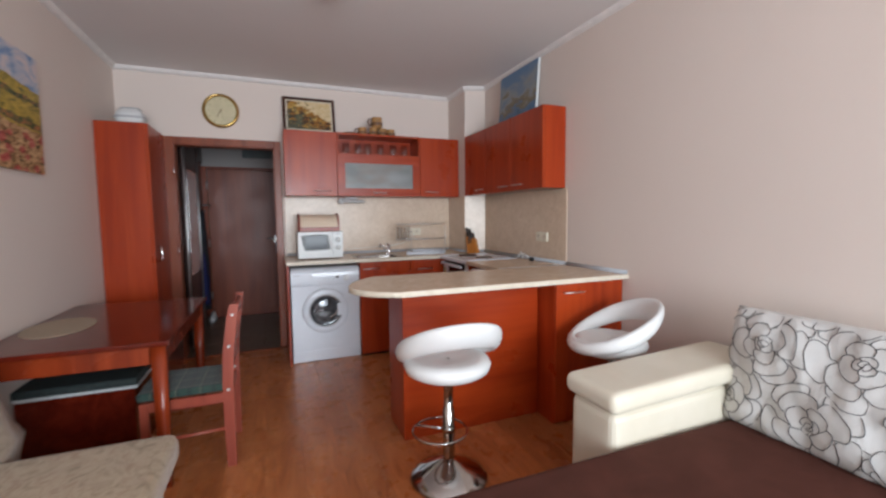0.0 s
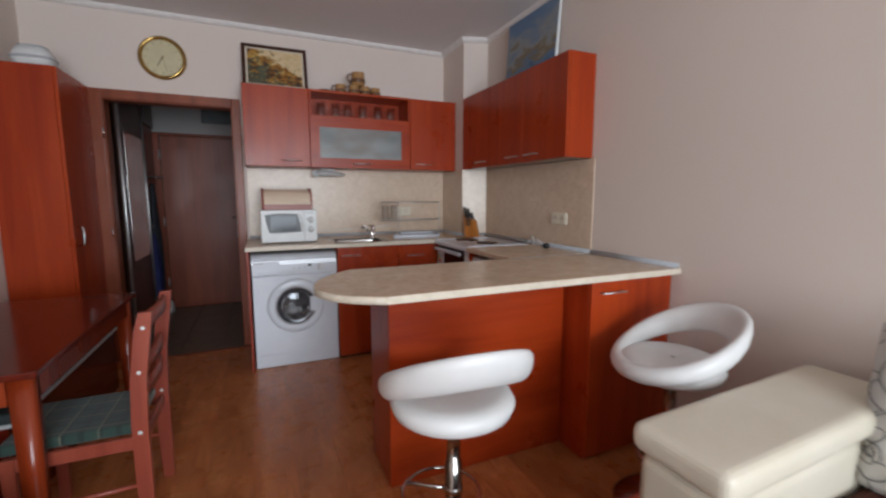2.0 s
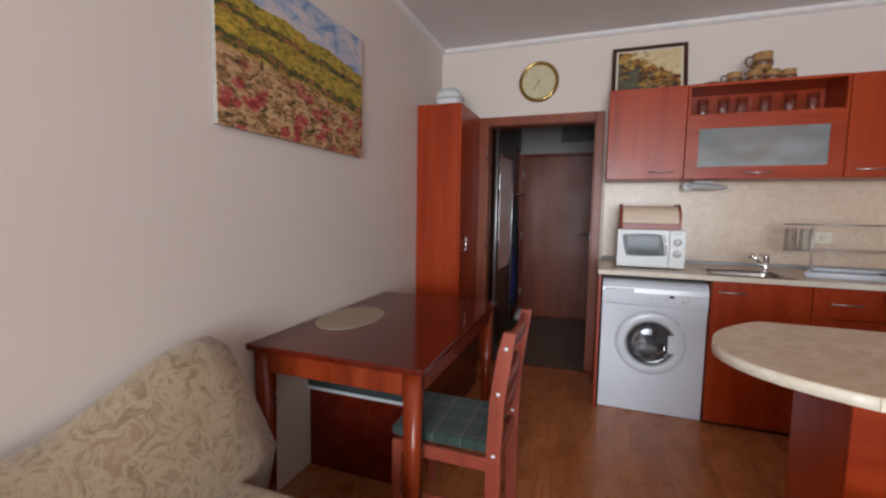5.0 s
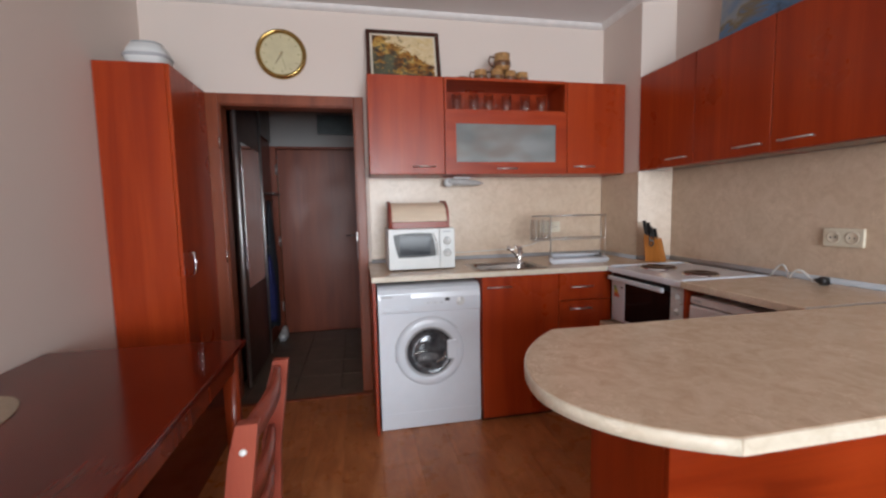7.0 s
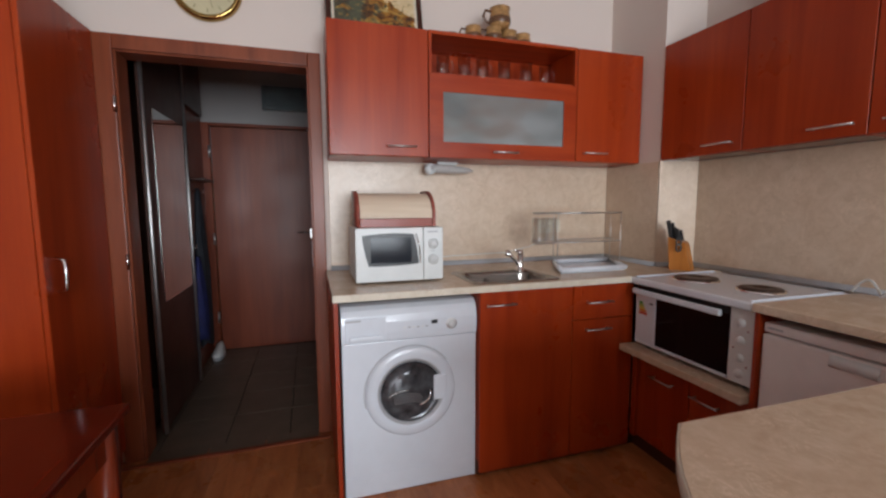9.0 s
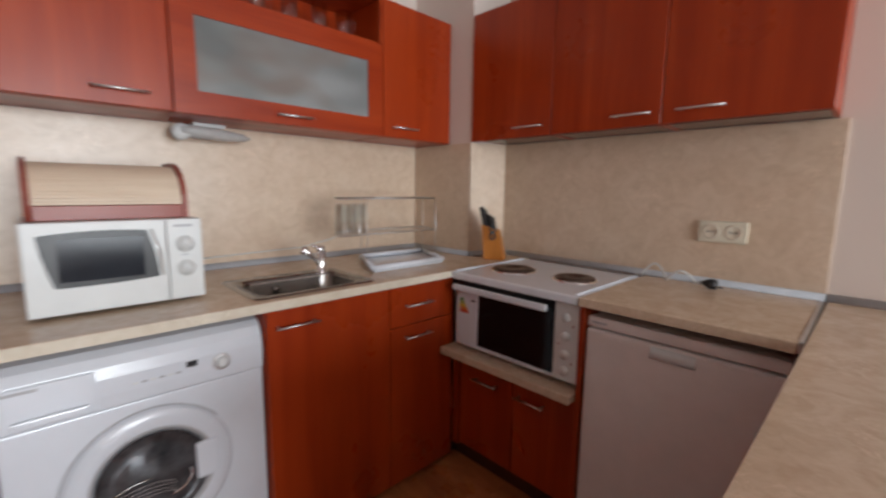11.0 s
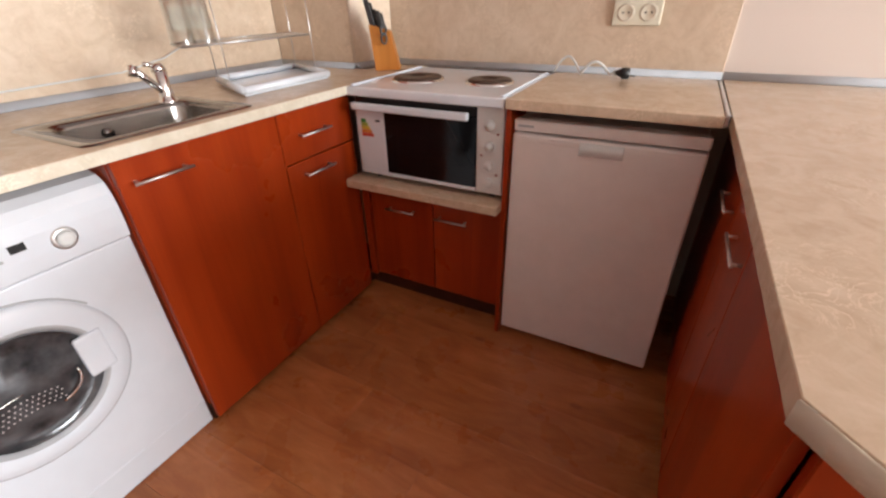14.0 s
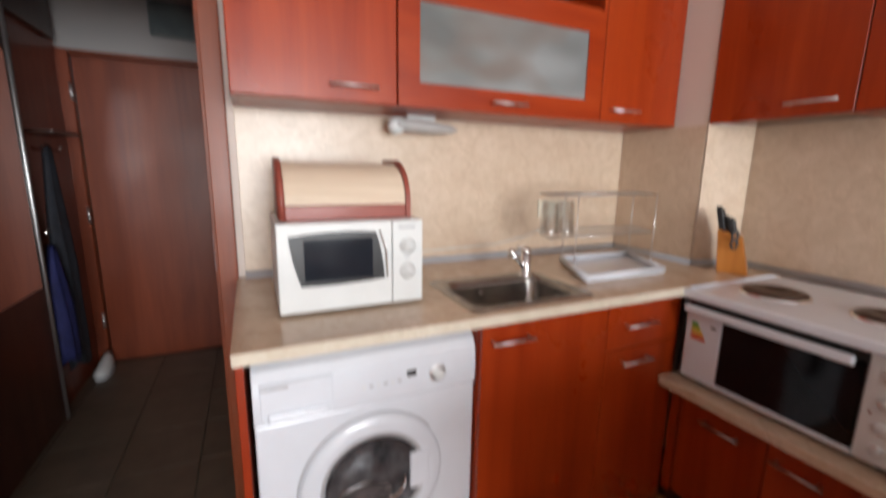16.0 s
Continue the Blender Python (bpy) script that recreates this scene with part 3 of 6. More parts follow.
slide = part("sliding_door", box(HX - 0.022, HX - 0.002, 4.85, 5.60, 0.03, 2.36, 0.002), NICHE, hw)
part("mirror", box(HX - 0.0018, HX + 0.0012, 4.99, 5.57, 0.74, 1.82, 0.001), MIRROR, slide, "tall mirror panel")
for y in (4.845, 5.605):
    part("profile", tube([(HX + 0.002, y, 0.03), (HX + 0.002, y, 2.36)], 0.010, 8), ALU, slide, "aluminium edge profile")
part("rail", box(HX - 0.06, HX + 0.004, YF + T + 0.021, 5.599, 2.361, 2.380, 0.002), ALU, hw)

PX = -0.795
rackh = thing("coat_rack", "dark reddish coat rack panel with a small shelf", "coat rack", (PX, 6.0, 0))
part("back_panel", box(PX - 0.02, PX, 5.625, HY - 0.005, 0.0, 2.60), DOOR_WOOD, rackh)
part("top_panel", box(PX + 0.0005, PX + 0.03, 5.63, HY - 0.10, 2.02, 2.60), NICHE, rackh, "almost black top panel")
part("shelf", box(PX + 0.0005, PX + 0.12, 5.80, 6.15, 1.475, 1.492), NICHE, rackh, "dark hat shelf")
for y, z in ((5.72, 0.98), (5.86, 1.40), (6.05, 1.40)):
    part("hook", tube([(PX + 0.0005, y, z), (PX + 0.05, y, z - 0.01), (PX + 0.065, y, z + 0.025)], 0.006), CHROME, rackh, "chrome hook")


def jacket(name, mat, label, x, y, z0, z1, w, d):
    rows = []
    for i in range(13):
        t = i / 12
        z = z1 + (z0 - z1) * t
        ww = w * (0.35 + 0.65 * min(1, t * 3.0)) * (1 + 0.06 * math.sin(9 * t))
        rows.append([(x + d * (0.4 + 0.6 * min(1, t * 2)) * math.sin(a) * (1 + 0.18 * math.sin(5 * a + 3 * t)), y + ww * math.cos(a) * (1 + 0.10 * math.sin(4 * a + 2 * t)), z + 0.02 * math.sin(3 * a)) for a in (2 * math.pi * k / 24 for k in range(24))])
    solo(name, sheet(rows, loop_v=True, caps=True), mat, label, "jacket")


jacket("jacket", COAT_BLUE, "blue jacket hanging from a hook in the hall", -0.730, 5.72, 0.30, 0.90, 0.06, 0.045)
jacket("jacket", COAT_DARK, "dark jacket hanging from a hook in the hall", -0.74, 5.88, 0.22, 1.40, 0.085, 0.045)


def sneaker(x, y):
    sh = thing("shoe", "pale shoe on the hall floor by the door", "shoe", (x, y, 0), "hall shoes")
    rows = [[(x + 0.045 * math.cos(a) * s, y + k, 0.028 + max(0, math.sin(a)) * h) for a in (2 * math.pi * q / 16 for q in range(16))] for k, s, h in ((-0.12, 0.5, 0.02), (-0.08, 0.95, 0.04), (0.0, 1.0, 0.06), (0.06, 0.85, 0.085), (0.11, 0.6, 0.08))]
    part("upper", sheet(rows, loop_v=True, caps=True), APPL, sh)
    part("sole", prism([(x + 0.046 * math.cos(a), y + 0.13 * math.sin(a)) for a in (2 * math.pi * q / 20 for q in range(20))], 0.0, 0.026), GREYP, sh)


sneaker(-0.72, 6.18)
fuse = thing("fuse_box", "dark grey electric meter box above the entrance door", "fuse box", (-0.11, HY - 0.04, 2.12))
part("housing", box(-0.30, 0.07, HY - 0.07, HY - 0.002, 2.12, 2.32, 0.006, 2), METER, fuse)
part("cover", box(-0.27, 0.04, HY - 0.08, HY - 0.071, 2.15, 2.29, 0.003), METER, fuse)

# ---- wardrobe beside the doorway ----
wd = thing("wardrobe", "tall narrow cherry wardrobe beside the doorway", "wardrobe", (-1.03, 4.40, 0))
WY = 4.110
part("side_panel", box(XL + 0.004, -0.864, WY, WY + 0.018, 0, 2.078), CHERRY, wd)
part("side_panel", box(XL + 0.016, -0.864, YF - 0.045, YF - 0.03, 0, 2.060), CHERRY, wd)
part("top_panel", box(XL + 0.004, -0.864, WY + 0.0185, YF - 0.03, 2.060, 2.078), CHERRY_Y, wd)
part("back_panel", box(XL + 0.004, XL + 0.016, WY + 0.0185, YF - 0.03, 0, 2.060), CHERRY, wd)
part("plinth", box(-0.90, -0.864, WY + 0.0185, YF - 0.045, 0.0, 0.08), CHERRY_Y, wd)
wdoor = part("door", box(-0.863, -0.845, WY + 0.003, YF - 0.032, 0.085, 2.076), CHERRY, wd)
part("handle", tube([(-0.845, WY + 0.075, 0.965), (-0.817, WY + 0.075, 0.975), (-0.813, WY + 0.075, 1.03), (-0.817, WY + 0.075, 1.085), (-0.845, WY + 0.075, 1.095)], 0.006), CHROME, wdoor, "chrome bow handle")
dish = thing("lidded_dish", "white dish with a grey lid on the wardrobe", "dish", (-0.972, 4.205, 2.078))


def oval(r, z, n=28):
    """A rounded rectangle about the dish's middle, r times its full size."""
    out = []
    for k in range(n):
        a = 2 * math.pi * k / n
        c, d = math.cos(a), math.sin(a)
        out.append((-0.972 + r * 0.104 * math.copysign(abs(c) ** 0.6, c), 4.205 + r * 0.085 * math.copysign(abs(d) ** 0.6, d), z))
    return out


part("dish", sheet([oval(0.80, 2.0786), oval(0.90, 2.0831), oval(0.98, 2.1113), oval(1.0, 2.1164)], loop_v=True, caps=True), APPL, dish)
part("rim", sheet([oval(1.0, 2.1170), oval(1.04, 2.1190), oval(1.04, 2.1305), oval(0.99, 2.1330)], loop_v=True, caps=True), GREYP, dish, "grey rim")
part("lid", sheet([oval(0.98, 2.1337), oval(0.90, 2.1574), oval(0.72, 2.1881), oval(0.60, 2.1932)], loop_v=True, caps=True), MARKP, dish, "pale grey lid")
part("lid_band", sheet([oval(0.66, 2.1938), oval(0.67, 2.1970), oval(0.60, 2.2009), oval(0.5, 2.2009)], loop_v=True, caps=True), GREYP, dish, "grey band on the lid")

# ---- wall clock, paintings ----
ck = thing("wall_clock", "round brass wall clock with a cream dial", "clock", (-0.369, YF - 0.02, 2.335))
turn = Matrix.Translation((-0.369, YF - 0.001, 2.335)) @ pose(0, 0, 0, 90) @ Matrix.Diagonal((0.965, 0.965, 1, 1))
part("rim", moved(lathe([(0.125, 0.0), (0.165, 0.0), (0.166, 0.012), (0.158, 0.030), (0.146, 0.034), (0.138, 0.026), (0.134, 0.014)], 56), turn), BRASS, ck, "polished brass rim")
part("dial", moved(lathe([(0.0, 0.014), (0.10, 0.014), (0.136, 0.0142)], 48), turn), DIAL, ck, "cream dial")
for k in range(12):
    a = k * math.pi / 6
    part("hour_mark", moved(box(-0.003, 0.003, 0.104, 0.124, 0.0150, 0.0158, 0), turn @ Matrix.Rotation(a, 4, "Z")), MARK, ck)
part("pointer", moved(box(-0.003, 0.003, -0.02, 0.075, 0.0165, 0.0175, 0), turn @ Matrix.Rotation(2.6, 4, "Z")), GLAZE_DARK, ck)
part("pointer", moved(box(-0.002, 0.002, -0.02, 0.105, 0.018, 0.019, 0), turn @ Matrix.Rotation(-2.9, 4, "Z")), MARK, ck)
part("pin", moved(lathe([(0.006, 0.0142), (0.006, 0.021), (0.0, 0.022)], 12), turn), BRASS, ck)

pt = thing("painting", "unframed canvas of a red poppy field under blue sky", "painting", (XL + 0.01, 2.763, 1.582))
part("stretcher", box(XL + 0.002, XL + 0.024, 2.270, 3.256, 1.584, 2.230, 0.002), CANVAS, pt, "pale canvas edge")
part("canvas", box(XL + 0.0245, XL + 0.0275, 2.268, 3.258, 1.582, 2.232, 0.001), POPPY, pt, "poppy field below yellow hills")

tilt = Matrix.Translation((0.428, 4.535, 2.152)) @ pose(0, 0, 0, -14)
fp = thing("framed_picture", "dark framed autumn picture leaning on the wall", "picture", (0.428, 4.55, 2.152))
for x0, x1, z0, z1 in ((-0.25, -0.222, 0, 0.375), (0.222, 0.25, 0, 0.375), (-0.222, 0.222, 0, 0.028), (-0.222, 0.222, 0.347, 0.375)):
    part("frame_rail", moved(box(x0, x1, -0.011, 0.011, z0, z1, 0.004), tilt), NICHE, fp)
part("mount", moved(box(-0.222, 0.222, -0.003, 0.004, 0.028, 0.347, 0), tilt), EDGE, fp, "pale inner mount")
part("canvas", moved(box(-0.208, 0.208, -0.006, -0.0035, 0.042, 0.333, 0), tilt), AUTUMN, fp, "autumn landscape in ochre and brown")

tilt = Matrix.Translation((2.128, 3.437, 2.152)) @ pose(0, 0, 0, 0, 4, 0)
sp = thing("seaside_picture", "unframed seaside canvas leaning on the wall", "picture", (2.09, 3.437, 2.152))
part("stretcher", moved(box(-0.010, 0.010, -0.310, 0.310, 0, 0.475, 0.002), tilt), APPL, sp, "white canvas edge")
part("canvas", moved(box(-0.0135, -0.0105, -0.308, 0.308, 0.002, 0.473, 0.001), tilt), SEASIDE, sp, "blue and ochre seaside landscape")

# ---- kitchen: handles, fronts ----
def bar_handle(parent, a, b, out):
    """A slim bar handle between two points, standing off along out."""
    a, b, o = Vector(a), Vector(b), Vector(out)
    d = (b - a).normalized()
    part("handle", join(tube([a + o, b + o], 0.0040, 8), tube([a + d * 0.012, a + d * 0.012 + o], 0.004, 6), tube([b - d * 0.012, b - d * 0.012 + o], 0.004, 6)), ALU, parent, "satin aluminium bar handle")


UX0, UX1, UY, UZ0, UZ1 = 0.168, 1.985, 4.367, 1.528, 2.15
def carcass(parent, x0, x1, y0, y1, z0, z1, t=0.016, along="x", back=True):
    """The boards of a cabinet, each a part of its own."""
    if along == "x":
        part("side_panel", box(x0, x0 + t, y0, y1, z0, z1), CHERRY, parent)
        part("side_panel", box(x1 - t, x1, y0, y1, z0, z1), CHERRY, parent)
        part("bottom_panel", box(x0 + t, x1 - t, y0, y1, z0, z0 + t), CHERRY_X, parent)
        part("top_panel", box(x0 + t, x1 - t, y0, y1, z1 - t, z1), CHERRY_X, parent)
        if back:
            part("back_panel", box(x0 + t, x1 - t, y1 - 0.008, y1, z0 + t, z1 - t, 0), CHERRY, parent)
    else:
        part("side_panel", box(x0, x1, y0, y0 + t, z0, z1), CHERRY, parent)
        part("side_panel", box(x0, x1, y1 - t, y1, z0, z1), CHERRY, parent)
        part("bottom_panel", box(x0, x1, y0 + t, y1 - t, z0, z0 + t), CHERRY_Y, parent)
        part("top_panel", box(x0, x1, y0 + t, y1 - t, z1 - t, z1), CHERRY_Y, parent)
        if back:
            part("back_panel", box(x1 - 0.008, x1, y0 + t, y1 - t, z0 + t, z1 - t, 0), CHERRY, parent)


for name, x0, x1, hx in (("left", UX0, 0.657, (0.44, 0.59)), ("right", 1.522, 1.968, (1.565, 1.72))):
    wc = thing("wall_cabinet", "cherry wall cabinet with one door above the counter", "cabinet", ((x0 + x1) / 2, 4.5, UZ0), "wall cabinets")
    carcass(wc, x0, x1, UY + 0.02, YF - 0.003, UZ0, UZ1)
    d = part("door", box(x0 + 0.002, x1 - 0.002, UY, UY + 0.0185, UZ0 + 0.002, UZ1 - 0.002), CHERRY, wc)
    bar_handle(d, (hx[0], UY, 1.576), (hx[1], UY, 1.576), (0, -0.026, 0))

wc = thing("glazed_cabinet", "cherry wall cabinet with a frosted flap and open niche", "cabinet", (1.09, 4.5, UZ0), "wall cabinets")
NZ = 1.955
carcass(wc, 0.659, 1.520, UY + 0.02, YF - 0.003, UZ0, UZ1)
part("shelf", box(0.675, 1.504, UY + 0.02, YF - 0.012, NZ - 0.016, NZ), CHERRY_X, wc)
for x0, x1, z0 in ((0.659, 0.675, NZ - 0.012), (1.504, 1.520, NZ - 0.012), (0.6755, 1.5035, UZ1 - 0.018)):
    part("niche_trim", box(x0, x1, UY, UY + 0.0195, z0, UZ1), CHERRY_X, wc)
FZ0, FZ1 = UZ0 + 0.002, NZ - 0.014
GX0, GX1, GZ0, GZ1 = 0.735, 1.438, 1.608, 1.857
def picture_frame(o, h, y0, y1):
    """One closed rectangular frame: outer and hole as x0, x1, z0, z1."""
    loop_o, loop_h = [(o[0], o[2]), (o[1], o[2]), (o[1], o[3]), (o[0], o[3])], [(h[0], h[2]), (h[1], h[2]), (h[1], h[3]), (h[0], h[3])]
    bm = sheet([[(x, y, z) for x, z in loop] for loop, y in ((loop_o, y0), (loop_h, y0), (loop_h, y1), (loop_o, y1))], loop_u=True, loop_v=True)
    for f in bm.faces:
        f.smooth = False
    return bm


flap = part("flap_door", picture_frame((0.661, 1.518, FZ0, FZ1), (GX0, GX1, GZ0, GZ1), UY, UY + 0.0185), CHERRY_X, wc)
part("pane", box(GX0 + 0.0005, GX1 - 0.0005, UY + 0.005, UY + 0.010, GZ0 + 0.0005, GZ1 - 0.0005, 0), FROST, flap, "frosted grey glass pane")
bar_handle(flap, (1.005, UY, 1.563), (1.152, UY, 1.563), (0, -0.026, 0))
# crockery dimly seen behind the frosted pane
for x, w, h, m in ((0.84, 0.06, 0.12, APPL), (1.02, 0.07, 0.17, GLAZE), (1.17, 0.06, 0.10, COAT_DARK), (1.33, 0.065, 0.18, APPL)):
    solo("stacked_bowl", lathe([(0.0, 0.0), (w * 0.5, 0.0), (w, h * 0.5), (w, h), (w * 0.93, h), (w * 0.9, h * 0.5), (0.0, h * 0.15)], 20, (x, 4.50, UZ0 + 0.0165)), m, "crockery standing behind the frosted pane", "bowl", None, "crockery")

RX, RY0, RY1 = 1.967, 2.80, 4.208
for k, (y0, y1, ha, hb) in enumerate(((3.735, RY1, 3.772, 3.928), (3.275, 3.735, 3.306, 3.455), (RY0, 3.275, 3.07, 3.222))):
    wc = thing("wall_cabinet", "cherry wall cabinet with one door on the side wall", "cabinet", (2.07, (y0 + y1) / 2, UZ0), "side wall cabinets")
    carcass(wc, RX + 0.02, XR - 0.003, y0, min(y1, CF - 0.003), UZ0, UZ1, along="y")
    d = part("door", box(RX, RX + 0.0185, y0 + 0.002, y1 - 0.002, UZ0 + 0.002, UZ1 - 0.002), CHERRY, wc)
    bar_handle(d, (RX, ha, 1.573), (RX, hb, 1.573), (-0.026, 0, 0))

# backsplash and sealing strips
SZ0, SZ1, CT, CB = 0.932, 1.526, 0.93, 0.900
setting("trim_backsplash_north", box(0.17, CX - 0.009, YF - 0.008, YF - 0.0005, SZ0, SZ1, 0.001), SPLASH, "beige stone-look backsplash panel", "backsplash")
setting("trim_backsplash_column", join(box(CX - 0.008, CX - 0.0005, CY + 0.001, YF - 0.009, SZ0, SZ1, 0.001)), SPLASH, "beige stone-look backsplash on the column", "backsplash")
setting("trim_backsplash_column_front", prism([(CX - 0.0085, CY - 0.0085), (XR - 0.009, CF - 0.0085), (XR - 0.009, CF - 0.0005), (CX, CY - 0.0005)], SZ0, SZ1, 0), SPLASH, "beige stone-look backsplash on the column front", "backsplash")
setting("trim_backsplash_east", box(XR - 0.008, XR - 0.0005, 2.775, CF - 0.009, SZ0, SZ1, 0.001), SPLASH, "beige stone-look backsplash panel", "backsplash")


def strip_profile(p, q, nx, ny):
    rows = [[(x + nx * a, y + ny * a, CT + b) for a, b in ((0.0, 0.023), (0.004, 0.022), (0.012, 0.016), (0.022, 0.005), (0.024, 0.0005), (0.0, 0.0005))] for x, y in (p, q)]
    return sheet(rows, loop_v=True, caps=True)


setting("trim_seal", join(strip_profile((0.17, YF - 0.009), (CX - 0.01, YF - 0.009), 0, -1), strip_profile((CX - 0.009, YF - 0.01), (CX - 0.009, CY - 0.01), -1, 0),
                          strip_profile((CX - 0.01, CY - 0.009), (XR - 0.01, CF - 0.009), 0, -1), strip_profile((XR - 0.009, CF - 0.01), (XR - 0.009, 2.775), -1, 0),
                          strip_profile((XR - 0.001, 2.77), (XR - 0.001, 2.16), -1, 0)), STRIP, "grey sealing strip along the worktop", "trim")

# ---- worktops ----
SX0, SX1, SY0, SY1 = 0.79, 1.17, 4.03, 4.27
YW = 3.955
XW = 1.60


wt = thing("worktop", "beige stone-look worktop with a pale edge", "worktop", (1.0, 4.3, CB))
top = picture_frame((0.142, CX - 0.010, YW + 0.003, YF - 0.009), (SX0, SX1, SY0, SY1), CB, CT)
part("slab", moved(top, Matrix(((1, 0, 0, 0), (0, 0, 1, 0), (0, 1, 0, 0), (0, 0, 0, 1)))), COUNTER, wt)
bmesh_fix = wt.children[-1].data
bmesh_fix.flip_normals()
part("corner_slab", box(CX - 0.0095, XR - 0.010, YW + 0.003, CF - 0.009, CB, CT, 0), COUNTER, wt)
part("edge_band", box(0.142, 1.60, YW, YW + 0.003, CB, CT - 0.001, 0.001), EDGE, wt, "pale cream edge band")
wt2 = thing("worktop", "beige stone-look worktop over the small fridge", "worktop", (1.9, 3.06, CB))
part("slab", box(XW - 0.02, XR - 0.002, 2.784, 3.352, CB, CT, 0.003), COUNTER, wt2)
part("edge_band", box(XW - 0.023, XW - 0.0205, 2.784, 3.352, CB, CT - 0.001, 0.001), COUNTER, wt2)
part("joint_strip", box(XW - 0.02, XR - 0.03, 2.774, 2.783, CB + 0.002, CT + 0.002, 0.001), ALU, wt2, "thin aluminium joint strip")

out = [(XR - 0.002, 2.15)] + bezier((0.652, 2.150), (0.448, 2.236), (0.432, 2.405), 10) + bezier((0.432, 2.405), (0.436, 2.610), (0.640, 2.776), 10)[1:] + [(XR - 0.002, 2.766)]
bt = thing("bar_counter", "beige stone-look bar counter with a rounded end", "worktop", (1.3, 2.46, CB))
part("slab", prism(out, CB, CT, 0.001, 1), COUNTER, bt)
ring_in = [(x, y) for x, y in out[1:-1]]
rows = []
for i, (x, y) in enumerate(ring_in):
    a, b = ring_in[max(0, i - 1)], ring_in[min(len(ring_in) - 1, i + 1)]
    nx, ny = (b[1] - a[1]), -(b[0] - a[0])
    L = math.hypot(nx, ny) or 1
    nx, ny = -nx / L, -ny / L
    if i == 0:
        nx, ny = -0.35, -0.94
    rows.append([(x + nx * d, y + ny * d, z) for d, z in ((0.0005, CB + 0.0008), (0.0030, CB + 0.0015), (0.0030, CT - 0.0022), (0.0005, CT - 0.0012))])
part("edge_band", join(sheet(rows, loop_v=True, caps=True), prism([(0.653, 2.1470), (XR - 0.003, 2.1470), (XR - 0.003, 2.1496), (0.653, 2.1496)], CB + 0.001, CT - 0.0014, 0)), EDGE, bt, "pale cream edge band")

# ---- base units along the far wall ----
pan = solo("end_panel", box(0.146, 0.164, 3.985, YF - 0.004, 0, CB - 0.001, 0.001), CHERRY, "cherry side panel beside the washing machine", "panel")
bc = thing("sink_cabinet", "cherry base cabinet under the sink", "cabinet", (1.03, 4.3, 0), "base cabinets")
for x0, x1, z1 in ((0.788, 0.802, CB - 0.001), (1.262, 1.278, CB - 0.001)):
    part("side_panel", box(x0, x1, 4.0195, YF - 0.05, 0.075, z1), CHERRY, bc)
part("bottom_panel", box(0.802, 1.262, 4.02, YF - 0.05, 0.08, 0.096), CHERRY_X, bc)
d = part("door", box(0.790, 1.277, 4.0, 4.0185, 0.022, CB - 0.006), CHERRY, bc)
bar_handle(d, (0.814, 4.0, 0.831), (0.964, 4.0, 0.831), (0, -0.026, 0))
part("plinth", box(0.789, 1.279, 4.024, 4.04, 0, 0.079), NICHE, bc)
bc = thing("drawer_cabinet", "cherry base cabinet with a drawer over a door", "cabinet", (1.45, 4.3, 0), "base cabinets")
for x0, x1 in ((1.280, 1.296), (1.624, 1.64)):
    part("side_panel", box(x0, x1, 4.0195, YF - 0.05, 0.075, CB - 0.001), CHERRY, bc)
part("bottom_panel", box(1.296, 1.624, 4.02, YF - 0.05, 0.08, 0.096), CHERRY_X, bc)
d = part("drawer_front", box(1.281, 1.639, 4.0, 4.0185, 0.720, CB - 0.006), CHERRY, bc)
bar_handle(d, (1.350, 4.0, 0.806), (1.498, 4.0, 0.806), (0, -0.026, 0))
d = part("door", box(1.281, 1.639, 4.0, 4.0185, 0.022, 0.716), CHERRY, bc)
bar_handle(d, (1.345, 4.0, 0.670), (1.490, 4.0, 0.670), (0, -0.026, 0))
part("plinth", box(1.2805, 1.690, 4.024, 4.04, 0, 0.079), NICHE, bc)

# ---- oven shelf unit ----
oc = thing("oven_cabinet", "low cherry cabinet with a stone-look shelf", "cabinet", (1.9, 3.65, 0), "base cabinets")
for y0, y1 in ((3.357, 3.373), (3.96, 3.976)):
    part("side_panel", box(1.68, XR - 0.004, y0, y1, 0.0805, 0.544), CHERRY, oc)
part("bottom_panel", box(1.68, XR - 0.004, 3.373, 3.96, 0.08, 0.096), CHERRY_Y, oc)
part("filler", box(1.645, 1.679, 3.965, 3.997, 0.08, 0.544, 0.001), CHERRY, oc)
for y0, y1, ha, hb in ((3.665, 3.962, 3.740, 3.875), (3.36, 3.661, 3.506, 3.642)):
    d = part("door", box(1.66, 1.6785, y0, y1, 0.085, 0.538), CHERRY, oc)
    bar_handle(d, (1.66, ha, 0.440), (1.66, hb, 0.440), (-0.026, 0, 0))
part("shelf", box(1.557, XR - 0.004, 3.357, 3.998, 0.545, 0.578, 0.003), COUNTER, oc, "beige stone-look shelf")
part("plinth", box(1.691, 1.707, 3.357, 4.040, 0, 0.079), NICHE, oc)
solo("divider_panel", box(1.60, XR - 0.004, 3.340, 3.356, 0, CB - 0.001, 0.001), CHERRY, "cherry panel between fridge and oven", "panel")

